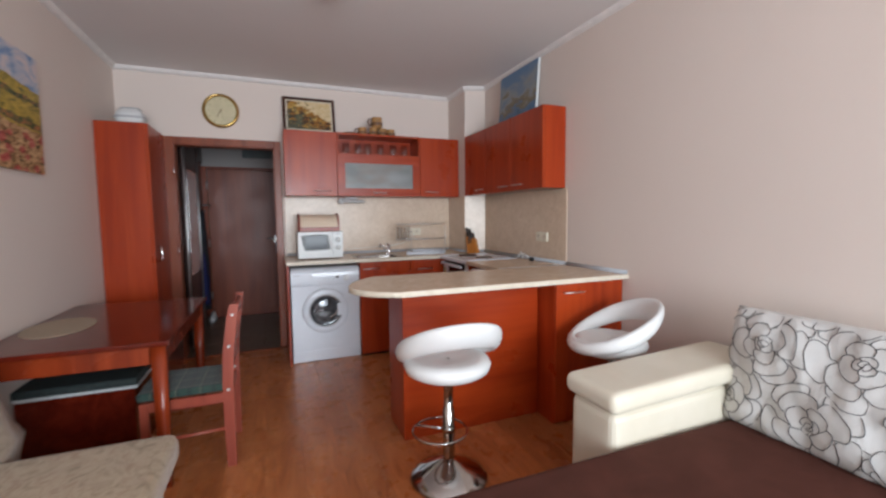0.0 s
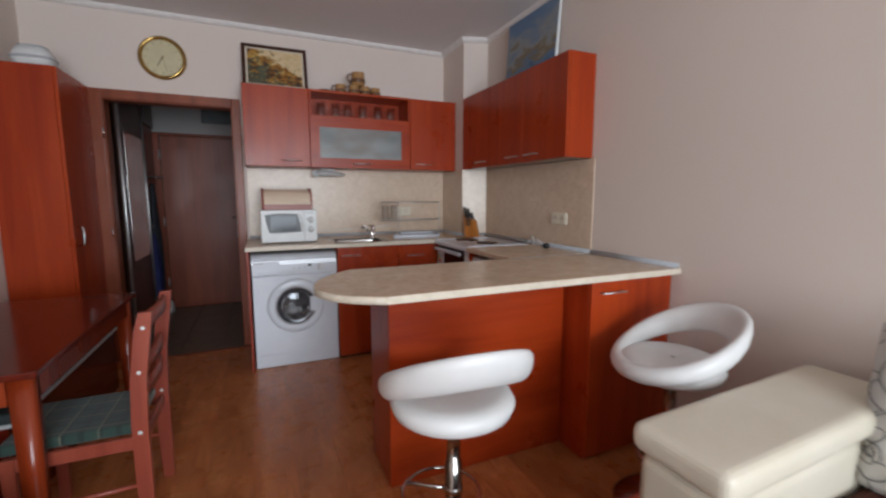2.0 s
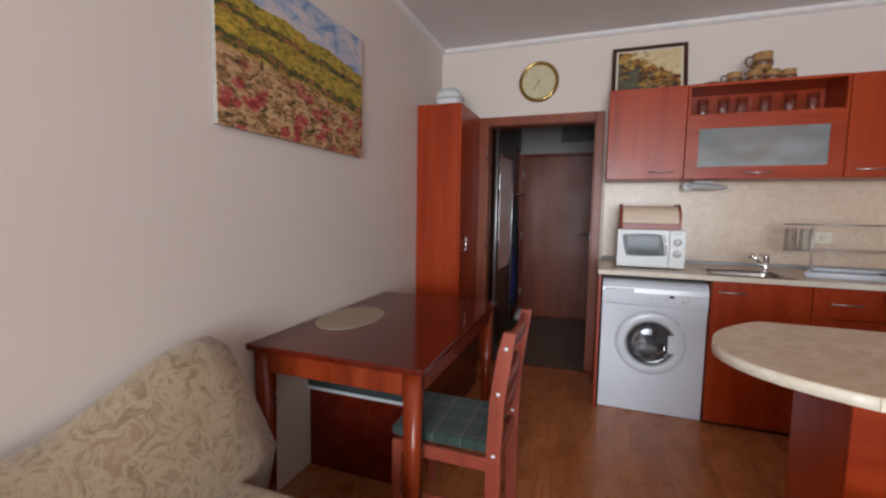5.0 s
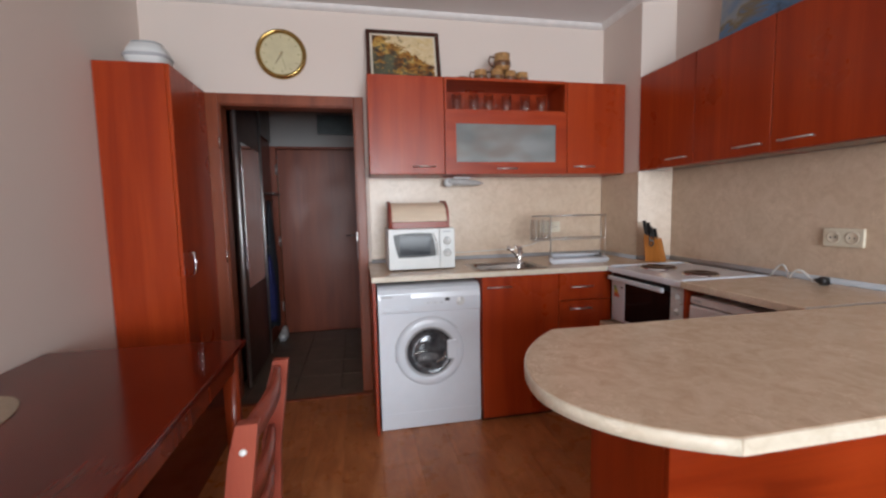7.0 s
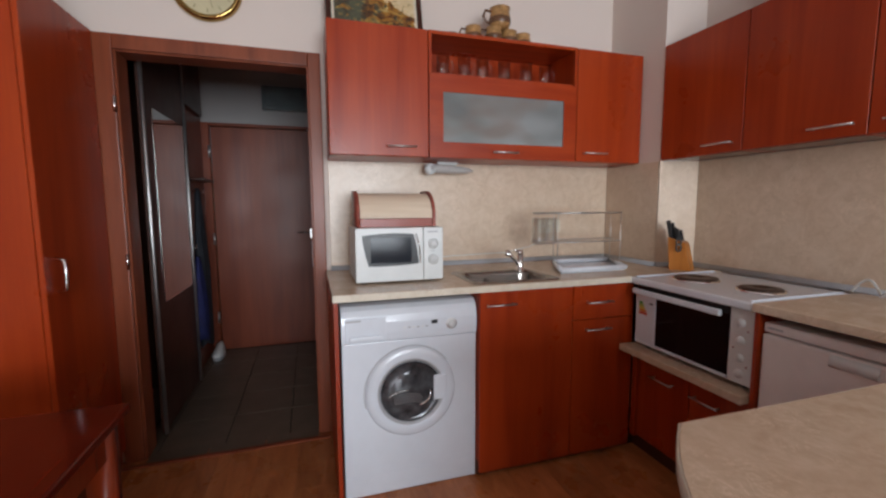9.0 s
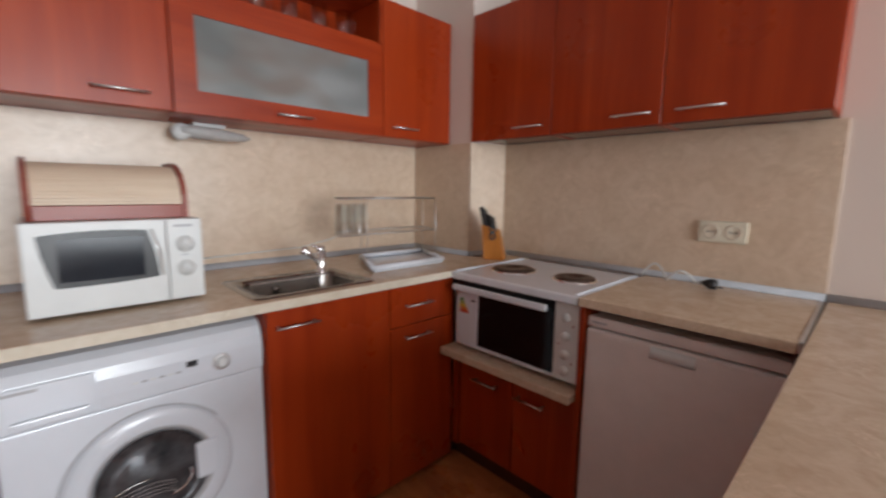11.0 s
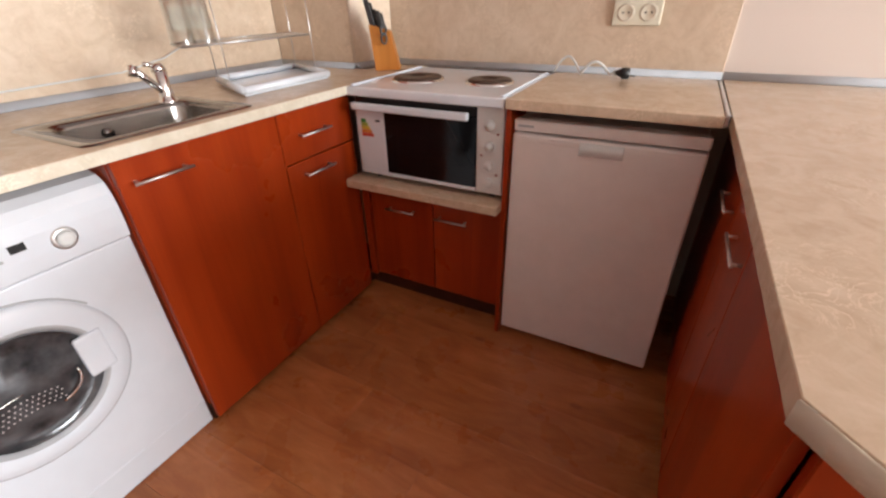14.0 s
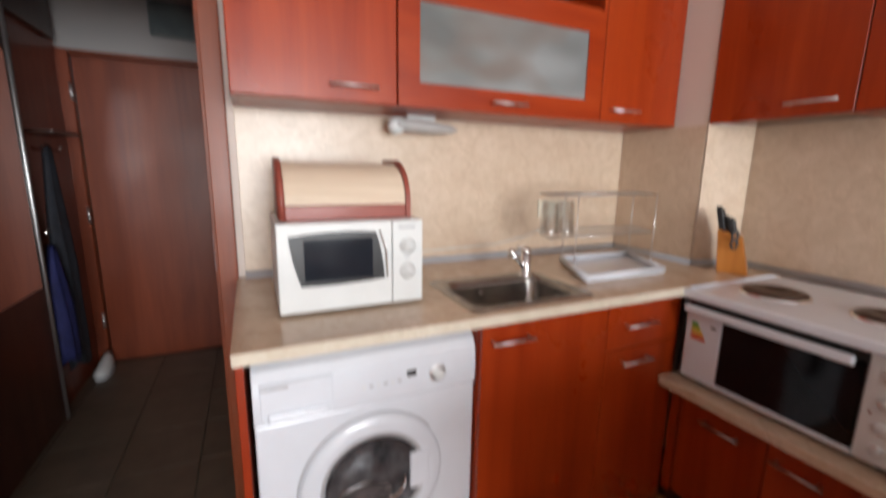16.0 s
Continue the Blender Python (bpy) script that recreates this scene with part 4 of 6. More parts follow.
# ---- washing machine ----
WX0_, WX1_, WYF, WZT = 0.176, 0.782, 4.03, 0.862
wm = thing("washing_machine", "white front-loading washing machine under the worktop", "washing machine", (0.476, 4.3, 0))
part("body", box(WX0_, WX1_, WYF, 4.60, 0.003, 0.70, 0.005, 2), WHITE, wm)
prof = [(WYF + 0.0, 0.701), (WYF - 0.005, 0.706), (WYF - 0.008, 0.74), (WYF - 0.007, 0.785), (WYF - 0.002, 0.815), (WYF + 0.010, 0.840), (WYF + 0.03, 0.856), (WYF + 0.06, WZT), (4.60, WZT), (4.60, 0.701)]
part("fascia", sheet([[(x, y, z) for y, z in prof] for x in (WX0_, WX1_)], loop_v=True, caps=True), WHITE, wm)
for f in bpy.data.objects[wm.children[-1].name].data.polygons:
    f.use_smooth = False
DC = (0.473, 0.463)
turn = Matrix.Translation((DC[0], WYF - 0.001, DC[1])) @ pose(0, 0, 0, 90)
wdo = part("door", moved(lathe([(0.151, 0.012), (0.156, 0.014), (0.178, 0.0125), (0.194, 0.009), (0.204, 0.002), (0.2045, 0.0)], 64), turn), WHITE, wm)
part("door_ring", moved(lathe([(0.136, 0.002), (0.141, 0.008), (0.147, 0.0125), (0.151, 0.0128), (0.153, 0.011)], 64), turn), GREYP, wdo, "grey ring round the glass")
part("glass", moved(lathe([(0.0, 0.016), (0.05, 0.015), (0.09, 0.009), (0.125, 0.0), (0.137, 0.010)], 56), turn), PORTHOLE, wdo, "dark curved porthole glass")
part("grip", box(DC[0] + 0.100, DC[0] + 0.160, WYF - 0.020, WYF - 0.008, DC[1] - 0.05, DC[1] + 0.065, 0.008, 2), WHITE, wdo, "white door grip")
arc = [(DC[0] + 0.208 * math.cos(a), WYF - 0.001, DC[1] + 0.208 * math.sin(a)) for a in (0.65 + 2.75 * k / 30 for k in range(31))]
part("door_seam", tube(arc, 0.0022, 6), GREYP, wm, "grey shadow seam round the door")
rib = [(DC[0] + 0.015 + 0.07 * math.cos(a), WYF - 0.0175 + 0.004 * math.sin(3 * a), DC[1] - 0.01 + 0.055 * math.sin(a)) for a in (5.0 + k * 0.11 for k in range(14))]
part("drum_lip", tube(rib, 0.0032, 6), CHROME, wdo, "bright drum lip behind the porthole")
rib = [(DC[0] - 0.02 + 0.085 * math.cos(a), WYF - 0.0155, DC[1] - 0.02 + 0.03 * math.sin(a)) for a in (1.5 + k * 0.12 for k in range(13))]
part("drum_lip", tube(rib, 0.0022, 6), STEEL, wdo)
def glass_height(r):
    return float(np.interp(r, (0.0, 0.05, 0.09, 0.12), (0.016, 0.015, 0.009, 0.0)))


holes = []
for row in range(4):
    for k in range(12):
        hx, hz = -0.078 + 0.0105 * k + 0.005 * (row % 2), -0.006 - 0.0115 * row - 0.00035 * (k - 5) ** 2
        holes.append(lathe([(0.0, 0.0), (0.0021, 0.0)], 6, (hx, hz, glass_height(math.hypot(hx, hz)) + 0.0012)))
part("perforation", moved(join(*holes), turn), ALU, wdo, "rows of small holes in the drum")
part("drawer", box(0.192, 0.365, WYF - 0.010, WYF - 0.0072, 0.708, 0.812, 0.002), WHITE, wm, "detergent drawer front")
part("drawer_grip", box(0.208, 0.348, WYF - 0.022, WYF - 0.0105, 0.713, 0.734, 0.005, 2), WHITE, wm)
part("nameplate", box(0.194, 0.258, WYF - 0.0108, WYF - 0.0104, 0.797, 0.804, 0), GREYP, wm, "grey maker's plate")
part("display", box(0.567, 0.595, WYF - 0.0075, WYF - 0.0072, 0.762, 0.780, 0), BLACK, wm, "small black display")
part("programme_knob", moved(lathe([(0.0175, 0.0), (0.0175, 0.008), (0.015, 0.015), (0.009, 0.016), (0.0, 0.0155)], 28), Matrix.Translation((0.660, WYF - 0.006, 0.756)) @ pose(0, 0, 0, 90)), APPL, wm, "round pale programme knob")
part("knob_ring", moved(lathe([(0.0178, 0.004), (0.022, 0.005), (0.026, 0.0)], 28), Matrix.Translation((0.660, WYF - 0.0072, 0.756)) @ pose(0, 0, 0, 90)), ALU, wm, "silver ring round the knob")
for k in range(6):
    part("button", box(0.44 + 0.020 * k, 0.452 + 0.020 * k, WYF - 0.0085, WYF - 0.0072, 0.752, 0.758, 0.001), GREYP if k % 2 else APPL, wm)
for k in range(3):
    part("lettering_bar", box(0.50 + 0.035 * k, 0.525 + 0.035 * k, WYF - 0.0069, WYF - 0.0072, 0.738, 0.741, 0), GREYP, wm)
part("kick_panel", box(WX0_ + 0.004, WX1_ - 0.004, WYF - 0.0015, WYF + 0.002, 0.012, 0.10, 0.001), WHITE, wm)
for x in (0.22, 0.73):
    for y in (4.08, 4.55):
        part("foot", lathe([(0.018, 0.0), (0.018, 0.013), (0.0, 0.013)], 14, (x, y, 0)), BLACK, wm)

# ---- fridge ----
fr = thing("small_fridge", "greyish white under-counter fridge", "fridge", (1.9, 3.06, 0))
part("body", box(1.66, XR - 0.02, 2.795, 3.330, 0.02, 0.862, 0.006, 2), FRIDGE, fr)
part("door", box(1.613, 1.655, 2.79, 3.335, 0.03, 0.822, 0.010, 3), FRIDGE, fr)
part("top_panel", box(1.62, 1.659, 2.79, 3.335, 0.828, 0.863, 0.006, 2), FRIDGE, fr)
part("door_grip", sheet([[(1.6134, y, 0.776), (1.6040, y, 0.781), (1.6125, y, 0.815), (1.6140, y, 0.815)] for y in (3.00, 3.004, 3.121, 3.125)], loop_v=True, caps=True), APPL, fr, "pale sloping door grip")
for f in fr.children[-1].data.polygons:
    f.use_smooth = False
for y0, y1 in ((2.82, 2.999), (3.126, 3.31)):
    part("grip_band", box(1.6115, 1.614, y0, y1, 0.800, 0.816, 0.001), FRIDGE, fr)
part("badge", box(1.6185, 1.6205, 3.27, 3.32, 0.842, 0.848, 0), GREYP, fr, "small grey badge")
for y in (2.83, 3.29):
    part("foot", lathe([(0.02, 0.0), (0.02, 0.021), (0.0, 0.021)], 14, (1.69, y, 0)), BLACK, fr)

# ---- mini stove ----
st = thing("mini_stove", "white tabletop oven with two electric hotplates", "oven", (1.85, 3.66, 0.578))
OY0, OY1 = 3.362, 3.955
part("body", box(1.63, 2.10, OY0, OY1, 0.592, 0.896, 0.004), WHITE, st)
part("hob", join(box(1.580, 2.115, OY0 - 0.006, OY1 + 0.006, 0.897, 0.929, 0.009, 3), box(1.60, 2.10, OY0 + 0.004, OY0 + 0.018, 0.929, 0.935, 0.003), box(1.60, 2.10, OY1 - 0.018, OY1 - 0.004, 0.929, 0.935, 0.003)), WHITE, st)
for x, y, r in ((1.80, 3.785, 0.090), (1.83, 3.505, 0.078)):
    hp = part("hotplate", lathe([(r, 0.0), (r, 0.010), (r - 0.006, 0.014), (r * 0.35, 0.014), (r * 0.33, 0.011), (0.0, 0.011)], 44, (x, y, 0.9295)), HOTPLATE, st, "brown cast-iron hotplate")
    part("trim_ring", lathe([(r + 0.010, 0.0), (r + 0.008, 0.006), (r + 0.001, 0.007), (r + 0.0005, 0.0)], 44, (x, y, 0.9292)), CHROME, hp)
od = part("oven_door", join(box(1.612, 1.6295, 3.462, OY1 - 0.003, 0.600, 0.614, 0.002), box(1.612, 1.6295, 3.828, OY1 - 0.003, 0.614, 0.858, 0.002)), WHITE, st)
part("window", box(1.6135, 1.6295, 3.463, 3.8275, 0.6145, 0.858, 0.001), DARKGLASS, od, "black oven window")
part("top_gap", box(1.618, 1.6295, 3.462, OY1 - 0.003, 0.8585, 0.8965, 0.001), BLACK, st)
part("handle", join(box(1.575, 1.595, 3.478, OY1 - 0.012, 0.850, 0.876, 0.006, 2), box(1.595, 1.613, 3.50, 3.515, 0.852, 0.8575), box(1.595, 1.613, 3.90, 3.915, 0.852, 0.8575)), WHITE, od, "long white handle")
part("control_panel", box(1.614, 1.6295, OY0 + 0.002, 3.459, 0.600, 0.8965, 0.002), APPL, st)
for z in (0.838, 0.768, 0.700, 0.640):
    part("knob", moved(lathe([(0.017, 0.0), (0.016, 0.008), (0.010, 0.014), (0.0, 0.015)], 22), Matrix.Translation((1.614, 3.412, z)) @ pose(0, 0, 0, 0, -90)), APPL, st)
for z, y in ((0.81, 3.385), (0.735, 3.44), (0.672, 3.385)):
    part("indicator", moved(lathe([(0.004, 0.0), (0.003, 0.003), (0.0, 0.004)], 10), Matrix.Translation((1.614, y, z)) @ pose(0, 0, 0, 0, -90)), BREADRED, st)
for k, (c, w) in enumerate((((0.05, 0.30, 0.06), 0.022), ((0.32, 0.42, 0.05), 0.030), ((0.62, 0.48, 0.05), 0.038), ((0.62, 0.22, 0.04), 0.046), ((0.55, 0.07, 0.04), 0.052))):
    part("energy_label_band", box(1.6110, 1.6119, 3.930 - w, 3.930, 0.800 - k * 0.013, 0.812 - k * 0.013, 0), plain("label_band", c, 0.5), od, "coloured energy label band")
part("badge", box(1.6110, 1.6119, 3.845, 3.865, 0.805, 0.813, 0), BLACK, od)
for y in (3.41, 3.90):
    for x in (1.66, 2.06):
        part("foot", lathe([(0.014, 0.0), (0.014, 0.0135), (0.0, 0.0135)], 12, (x, y, 0.5785)), BLACK, st)

# ---- sink, tap, drainer rack ----
sk = thing("sink", "stainless steel sink set into the worktop", "sink", (0.98, 4.15, CT))
def rounded(x0, x1, y0, y1, r, n=6):
    pts = []
    for cx, cy, a0 in ((x1 - r, y1 - r, 0), (x0 + r, y1 - r, 90), (x0 + r, y0 + r, 180), (x1 - r, y0 + r, 270)):
        pts += [(cx + r * math.cos(radians(a0 + 90 * k / n)), cy + r * math.sin(radians(a0 + 90 * k / n))) for k in range(n + 1)]
    return pts


rim_o, rim_i = rounded(0.755, 1.215, 3.995, 4.345, 0.03), rounded(SX0 + 0.004, SX1 - 0.004, SY0 + 0.004, SY1 - 0.004, 0.05)
low = rounded(SX0 + 0.03, SX1 - 0.03, SY0 + 0.03, SY1 - 0.03, 0.05)
part("basin", sheet([[(x, y, CT + 0.0006) for x, y in rim_o], [(x, y, CT + 0.004) for x, y in rounded(0.759, 1.211, 3.999, 4.341, 0.03)], [(x, y, CT + 0.002) for x, y in rim_i], [(x, y, CT - 0.01) for x, y in rim_i],
                     [(x, y, CT - 0.13) for x, y in low], [(0.98 + (x - 0.98) * 0.9, 4.15 + (y - 4.15) * 0.9, CT - 0.145) for x, y in low], [(0.98 + (x - 0.98) * 0.1, 4.15 + (y - 4.15) * 0.1, CT - 0.15) for x, y in low]], loop_v=True, caps=False), STEEL, sk)
part("drain", lathe([(0.0, 0.0), (0.03, 0.001), (0.038, 0.004), (0.04, 0.0)], 24, (0.98, 4.15, CT - 0.1485)), CHROME, sk)
part("overflow", moved(lathe([(0.0, 0.0), (0.013, 0.0), (0.015, 0.002), (0.0, 0.003)], 18), Matrix.Translation((0.93, SY1 - 0.013, CT - 0.038)) @ pose(0, 0, 0, 90)), STEEL, sk)
tp = thing("tap", "chrome single-lever kitchen tap", "tap", (1.10, 4.31, CT))
TPX, TPY = 1.139, 4.29
part("base", lathe([(0.027, 0.0), (0.027, 0.006), (0.021, 0.010), (0.019, 0.03), (0.0195, 0.088), (0.0, 0.089)], 26, (TPX, TPY, CT + 0.003)), CHROME, tp)
part("spout", tube([(TPX - 0.004, TPY, CT + 0.030), (TPX - 0.040, TPY - 0.012, CT + 0.066), (TPX - 0.086, TPY - 0.028, CT + 0.108)], 0.0098, 14), CHROME, tp)
part("nozzle", tube([(TPX - 0.084, TPY - 0.028, CT + 0.116), (TPX - 0.094, TPY - 0.032, CT + 0.090)], 0.0118, 14), CHROME, tp)
part("lever", moved(lathe([(0.0, -0.004), (0.0195, -0.003), (0.0195, 0.010), (0.014, 0.018), (0.0, 0.020)], 22), Matrix.Translation((TPX, TPY, CT + 0.093)) @ pose(0, 0, 0, 0, -14, 0)), CHROME, tp)
part("lever_blade", tube([(TPX - 0.006, TPY, CT + 0.106), (TPX - 0.024, TPY + 0.004, CT + 0.112), (TPX - 0.036, TPY + 0.007, CT + 0.114)], 0.0065, 10), CHROME, tp)

dr = thing("dish_rack", "two-tier steel wire dish rack over a white tray", "dish rack", (1.56, 4.35, CT))
AX, AY, BX, BY = 1.292, 4.130, 1.690, 4.43
sh = lambda x, y: x + 0.46 * (y - AY)
tray = part("tray", join(prism([(sh(x, y), y) for x, y in ((AX, AY), (BX, AY), (BX, BY), (AX, BY))], CT + 0.002, CT + 0.008, 0.001), *[tube([(sh(a, b), b, CT + 0.019), (sh(c, e), e, CT + 0.021)], 0.0125, 8) for a, b, c, e in ((AX, AY, BX, AY), (BX, AY, BX, BY), (BX, BY, AX, BY), (AX, BY, AX, AY))]), WHITE, dr, "white plastic drip tray")
for x, y in ((AX, AY + 0.14), (BX, AY + 0.10), (BX, BY), (AX, BY)):
    part("upright", tube([(sh(x, y), y, CT + 0.02), (sh(x, y), y, 1.245)], 0.0022, 6), ALU, dr)
for z in (1.080, 1.238):
    ya = AY + 0.12
    corners = [(sh(AX - 0.14, ya), ya, z), (sh(BX, ya), ya, z), (sh(BX, BY), BY, z), (sh(AX - 0.14, BY), BY, z)]
    tier = part("tier_frame", tube(corners, 0.0034, 6, True), ALU, dr)
    for k in range(1, 24):
        x = AX - 0.14 + (BX - AX + 0.14) * k / 24
        part("wire", tube([(sh(x, ya), ya, z), (sh(x, BY), BY, z)], 0.0016, 5), ALU, tier)


def tumbler(x, y, z, h=0.11, r=0.034, group="upturned glasses", label="clear drinking glass upturned on the rack"):
    return solo("drinking_glass", lathe([(r, 0.0), (r * 0.88, h), (0.0, h), (0.0, h - 0.006), (r * 0.80, h - 0.006), (r - 0.003, 0.0), (r, 0.0)], 24, (x, y, z)), GLASS, label, "glass", None, group)


tumbler(1.270, 4.33, 1.0785, 0.135, 0.037)
tumbler(1.347, 4.33, 1.0785, 0.135, 0.037)


def socket(name, origin, m, n, label):
    """A row of n round sockets in one plate; m turns the plate from the x-z plane."""
    w = 0.075 * n + 0.012
    s = thing(name, label, "socket", origin)
    m = Matrix.Translation(origin) @ m
    part("plate", moved(box(-w / 2, w / 2, -0.012, 0, -0.041, 0.041, 0.005, 2), m), SOCKET, s)
    for k in range(n):
        x = (k - (n - 1) / 2) * 0.075
        face = part("insert", moved(lathe([(0.029, -0.0125), (0.028, -0.0135), (0.0215, -0.0135), (0.020, -0.0128), (0.0, -0.0126)], 28), m @ Matrix.Translation((x, 0, 0)) @ Matrix.Rotation(radians(-90), 4, "X")), EDGE, s)
        for q in (-0.0095, 0.0095):
            part("pin_hole", moved(lathe([(0.0, 0.0), (0.0035, 0.0)], 10), m @ Matrix.Translation((x + q, -0.0142, 0)) @ Matrix.Rotation(radians(90), 4, "X")), BLACK, s)


socket("double_socket", (XR - 0.0085, 3.088, 1.136), pose(0, 0, 0, 0, 0, -90), 2, "cream double wall socket on the backsplash")
socket("double_socket", (1.53, YF - 0.0085, 1.148), Matrix.Identity(4), 2, "cream double wall socket behind the rack")
solo("lamp_cord", tube([(1.53, YF - 0.025, 1.135), (1.50, YF - 0.03, 1.07), (1.38, YF - 0.02, 1.02), (1.22, YF - 0.014, 0.99), (1.0, YF - 0.013, 0.985), (0.75, YF - 0.013, 0.978)], 0.003, 6), APPL, "thin white cord along the backsplash", "cord")

# cable and plug by the stove
pts = []
for k in range(30):
    t = k / 29
    pts.append((2.09 - 0.03 * t + 0.012 * math.sin(8 * t), 3.345 - 0.235 * t, CT + 0.008 + 0.062 * abs(math.sin(2.2 * math.pi * t)) * (1 - 0.4 * t)))
cb = thing("power_cable", "white coiled cable with a black plug on the worktop", "cable", (2.06, 3.2, CT))
part("cord", tube(pts, 0.0048, 8), APPL, cb)
part("plug", join(moved(lathe([(0.0, 0.0), (0.018, 0.0), (0.019, 0.022), (0.010, 0.04), (0.006, 0.05), (0.0, 0.05)], 18), Matrix.Translation((2.058, 3.065, CT + 0.0205)) @ pose(0, 0, 0, -90)), tube([(2.058, 3.062, CT + 0.012), (2.058, 3.045, CT + 0.012)], 0.0028, 6)), BLACK, cb, "black plug")

# knife block
kb = thing("knife_block", "orange beech knife block with black-handled knives", "knife block", (1.985, 4.035, CT))
m = Matrix.Translation((1.985, 4.035, CT + 0.001)) @ pose(0, 0, 0, 0, 0, 28) @ Matrix.Diagonal((1.15, 0.95, 0.96, 1))
blk = bmesh.new()
vs = [blk.verts.new(p) for p in ((-0.035, -0.05, 0), (0.035, -0.05, 0), (0.035, 0.06, 0), (-0.035, 0.06, 0), (-0.035, -0.015, 0.155), (0.035, -0.015, 0.155), (0.035, 0.075, 0.185), (-0.035, 0.075, 0.185))]
for q in ((3, 2, 1, 0), (4, 5, 6, 7), (0, 1, 5, 4), (1, 2, 6, 5), (2, 3, 7, 6), (3, 0, 4, 7)):
    blk.faces.new([vs[k] for k in q])
bmesh.ops.bevel(blk, geom=blk.edges[:], offset=0.003, segments=2, affect="EDGES")
part("block", moved(blk, m), BEECH, kb)
for x, y, L in ((-0.018, 0.055, 0.125), (0.016, 0.05, 0.11), (-0.016, 0.02, 0.08), (0.018, 0.015, 0.07), (0.0, 0.036, 0.085)):
    part("knife_handle", moved(box(-0.007, 0.007, -0.011, 0.011, 0, L, 0.004, 2), m @ Matrix.Translation((x, y, 0.155)) @ pose(0, 0, 0, -12)), BLACK, kb, "black knife handle")

sc = thing("scissors", "kitchen scissors stuck in the knife block", "scissors", (1.928, 4.015, CT + 0.12))
for dz in (0.0, 0.034):
    part("finger_loop", tube([(1.928 + 0.010 * math.cos(a), 4.015 - 0.006 * math.cos(a), CT + 0.125 + dz + 0.019 * math.sin(a)) for a in (2 * math.pi * k / 20 for k in range(20))], 0.0045, 8, True), BLACK, sc, "black plastic finger loop")
part("blade", tube([(1.933, 4.017, CT + 0.145), (1.958, 4.025, CT + 0.135)], 0.004, 6), STEEL, sc)

# ---- microwave and bread box ----
mwo = thing("microwave_oven", "white microwave oven with two dials on the worktop", "microwave", (0.45, 4.31, CT))
MX0, MX1, MY0, MY1, MZ0, MZ1 = 0.255, 0.660, 4.145, 4.46, CT + 0.010, 1.184
part("body", box(MX0, MX1, MY0 + 0.016, MY1, MZ0, MZ1, 0.006, 2), APPL, mwo)
part("door", box(MX0, 0.565, MY0, MY0 + 0.015, MZ0, MZ1, 0.004, 2), APPL, mwo)
part("control_panel", box(0.567, MX1, MY0, MY0 + 0.015, MZ0, MZ1, 0.004, 2), APPL, mwo)
wout = bezier((0.285, 1.150), (0.40, 1.166), (0.518, 1.155), 6) + bezier((0.518, 1.155), (0.540, 1.09), (0.542, 1.018), 6)[1:] + bezier((0.542, 1.018), (0.43, 1.008), (0.312, 1.012), 6)[1:] + bezier((0.312, 1.012), (0.288, 1.09), (0.285, 1.150), 6)[1:-1]
wb = moved(prism([(x, z) for x, z in wout], 0.0, 0.002, 0.0005, 1), Matrix(((1, 0, 0, 0), (0, 0, -1, MY0 - 0.0005), (0, 1, 0, 0), (0, 0, 0, 1))))
bmesh.ops.recalc_face_normals(wb, faces=wb.faces[:])
wnd = part("window", wb, BLACK, mwo, "black curved window surround")
part("window_mesh", box(0.322, 0.508, MY0 - 0.0034, MY0 - 0.0027, 1.026, 1.140, 0), MWGLASS, mwo, "grey see-through window mesh")
part("door_grip", tube([(0.528, MY0 - 0.004, 1.158), (0.546, MY0 - 0.007, 1.10), (0.550, MY0 - 0.004, 1.02)], 0.003, 6), CHROME, mwo)
for z in (1.108, 1.034):
    kn = part("dial", moved(lathe([(0.026, 0.0), (0.025, 0.004), (0.019, 0.006), (0.018, 0.014), (0.0, 0.015)], 28), Matrix.Translation((0.613, MY0, z)) @ pose(0, 0, 0, 90)), APPL, mwo)
    part("pointer_ridge", moved(box(-0.017, 0.017, -0.0215, -0.0155, -0.003, 0.003, 0.001), Matrix.Translation((0.613, MY0 + 0.001, z)) @ pose(0, 0, 0, 0, 35, 0)), MARKP, kn)
part("badge", box(0.585, 0.635, MY0 - 0.0008, MY0 + 0.0004, 1.160, 1.167, 0), GREYP, mwo, "small grey lettering bar")
part("lettering_bar", box(0.60, 0.62, MY0 - 0.0008, MY0 + 0.0004, 1.073, 1.076, 0), GREYP, mwo)
for x in (0.29, 0.61):
    for y in (4.19, 4.42):
        part("foot", lathe([(0.012, 0.0), (0.012, 0.0098), (0.0, 0.0098)], 12, (x, y, CT + 0.0005)), BLACK, mwo)

bb = thing("bread_box", "roll-top bread box on the microwave oven", "bread box", (0.46, 4.32, MZ1))
BX0, BX1, BY0, BY1, BZ0, BH = 0.270, 0.638, 4.195, 4.435, MZ1 + 0.001, 0.164


def side_outline(grow):
    pts = [(BY1, BZ0), (BY0 - grow, BZ0), (BY0 - grow, BZ0 + 0.05)]
    pts += [(BY0 - grow + (0.14 + grow) * (1 - math.cos(a)), BZ0 + 0.05 + (BH - 0.05 + grow) * math.sin(a)) for a in (math.pi / 2 * k / 10 for k in range(1, 11))]
    return pts + [(BY1, BZ0 + BH + grow)]


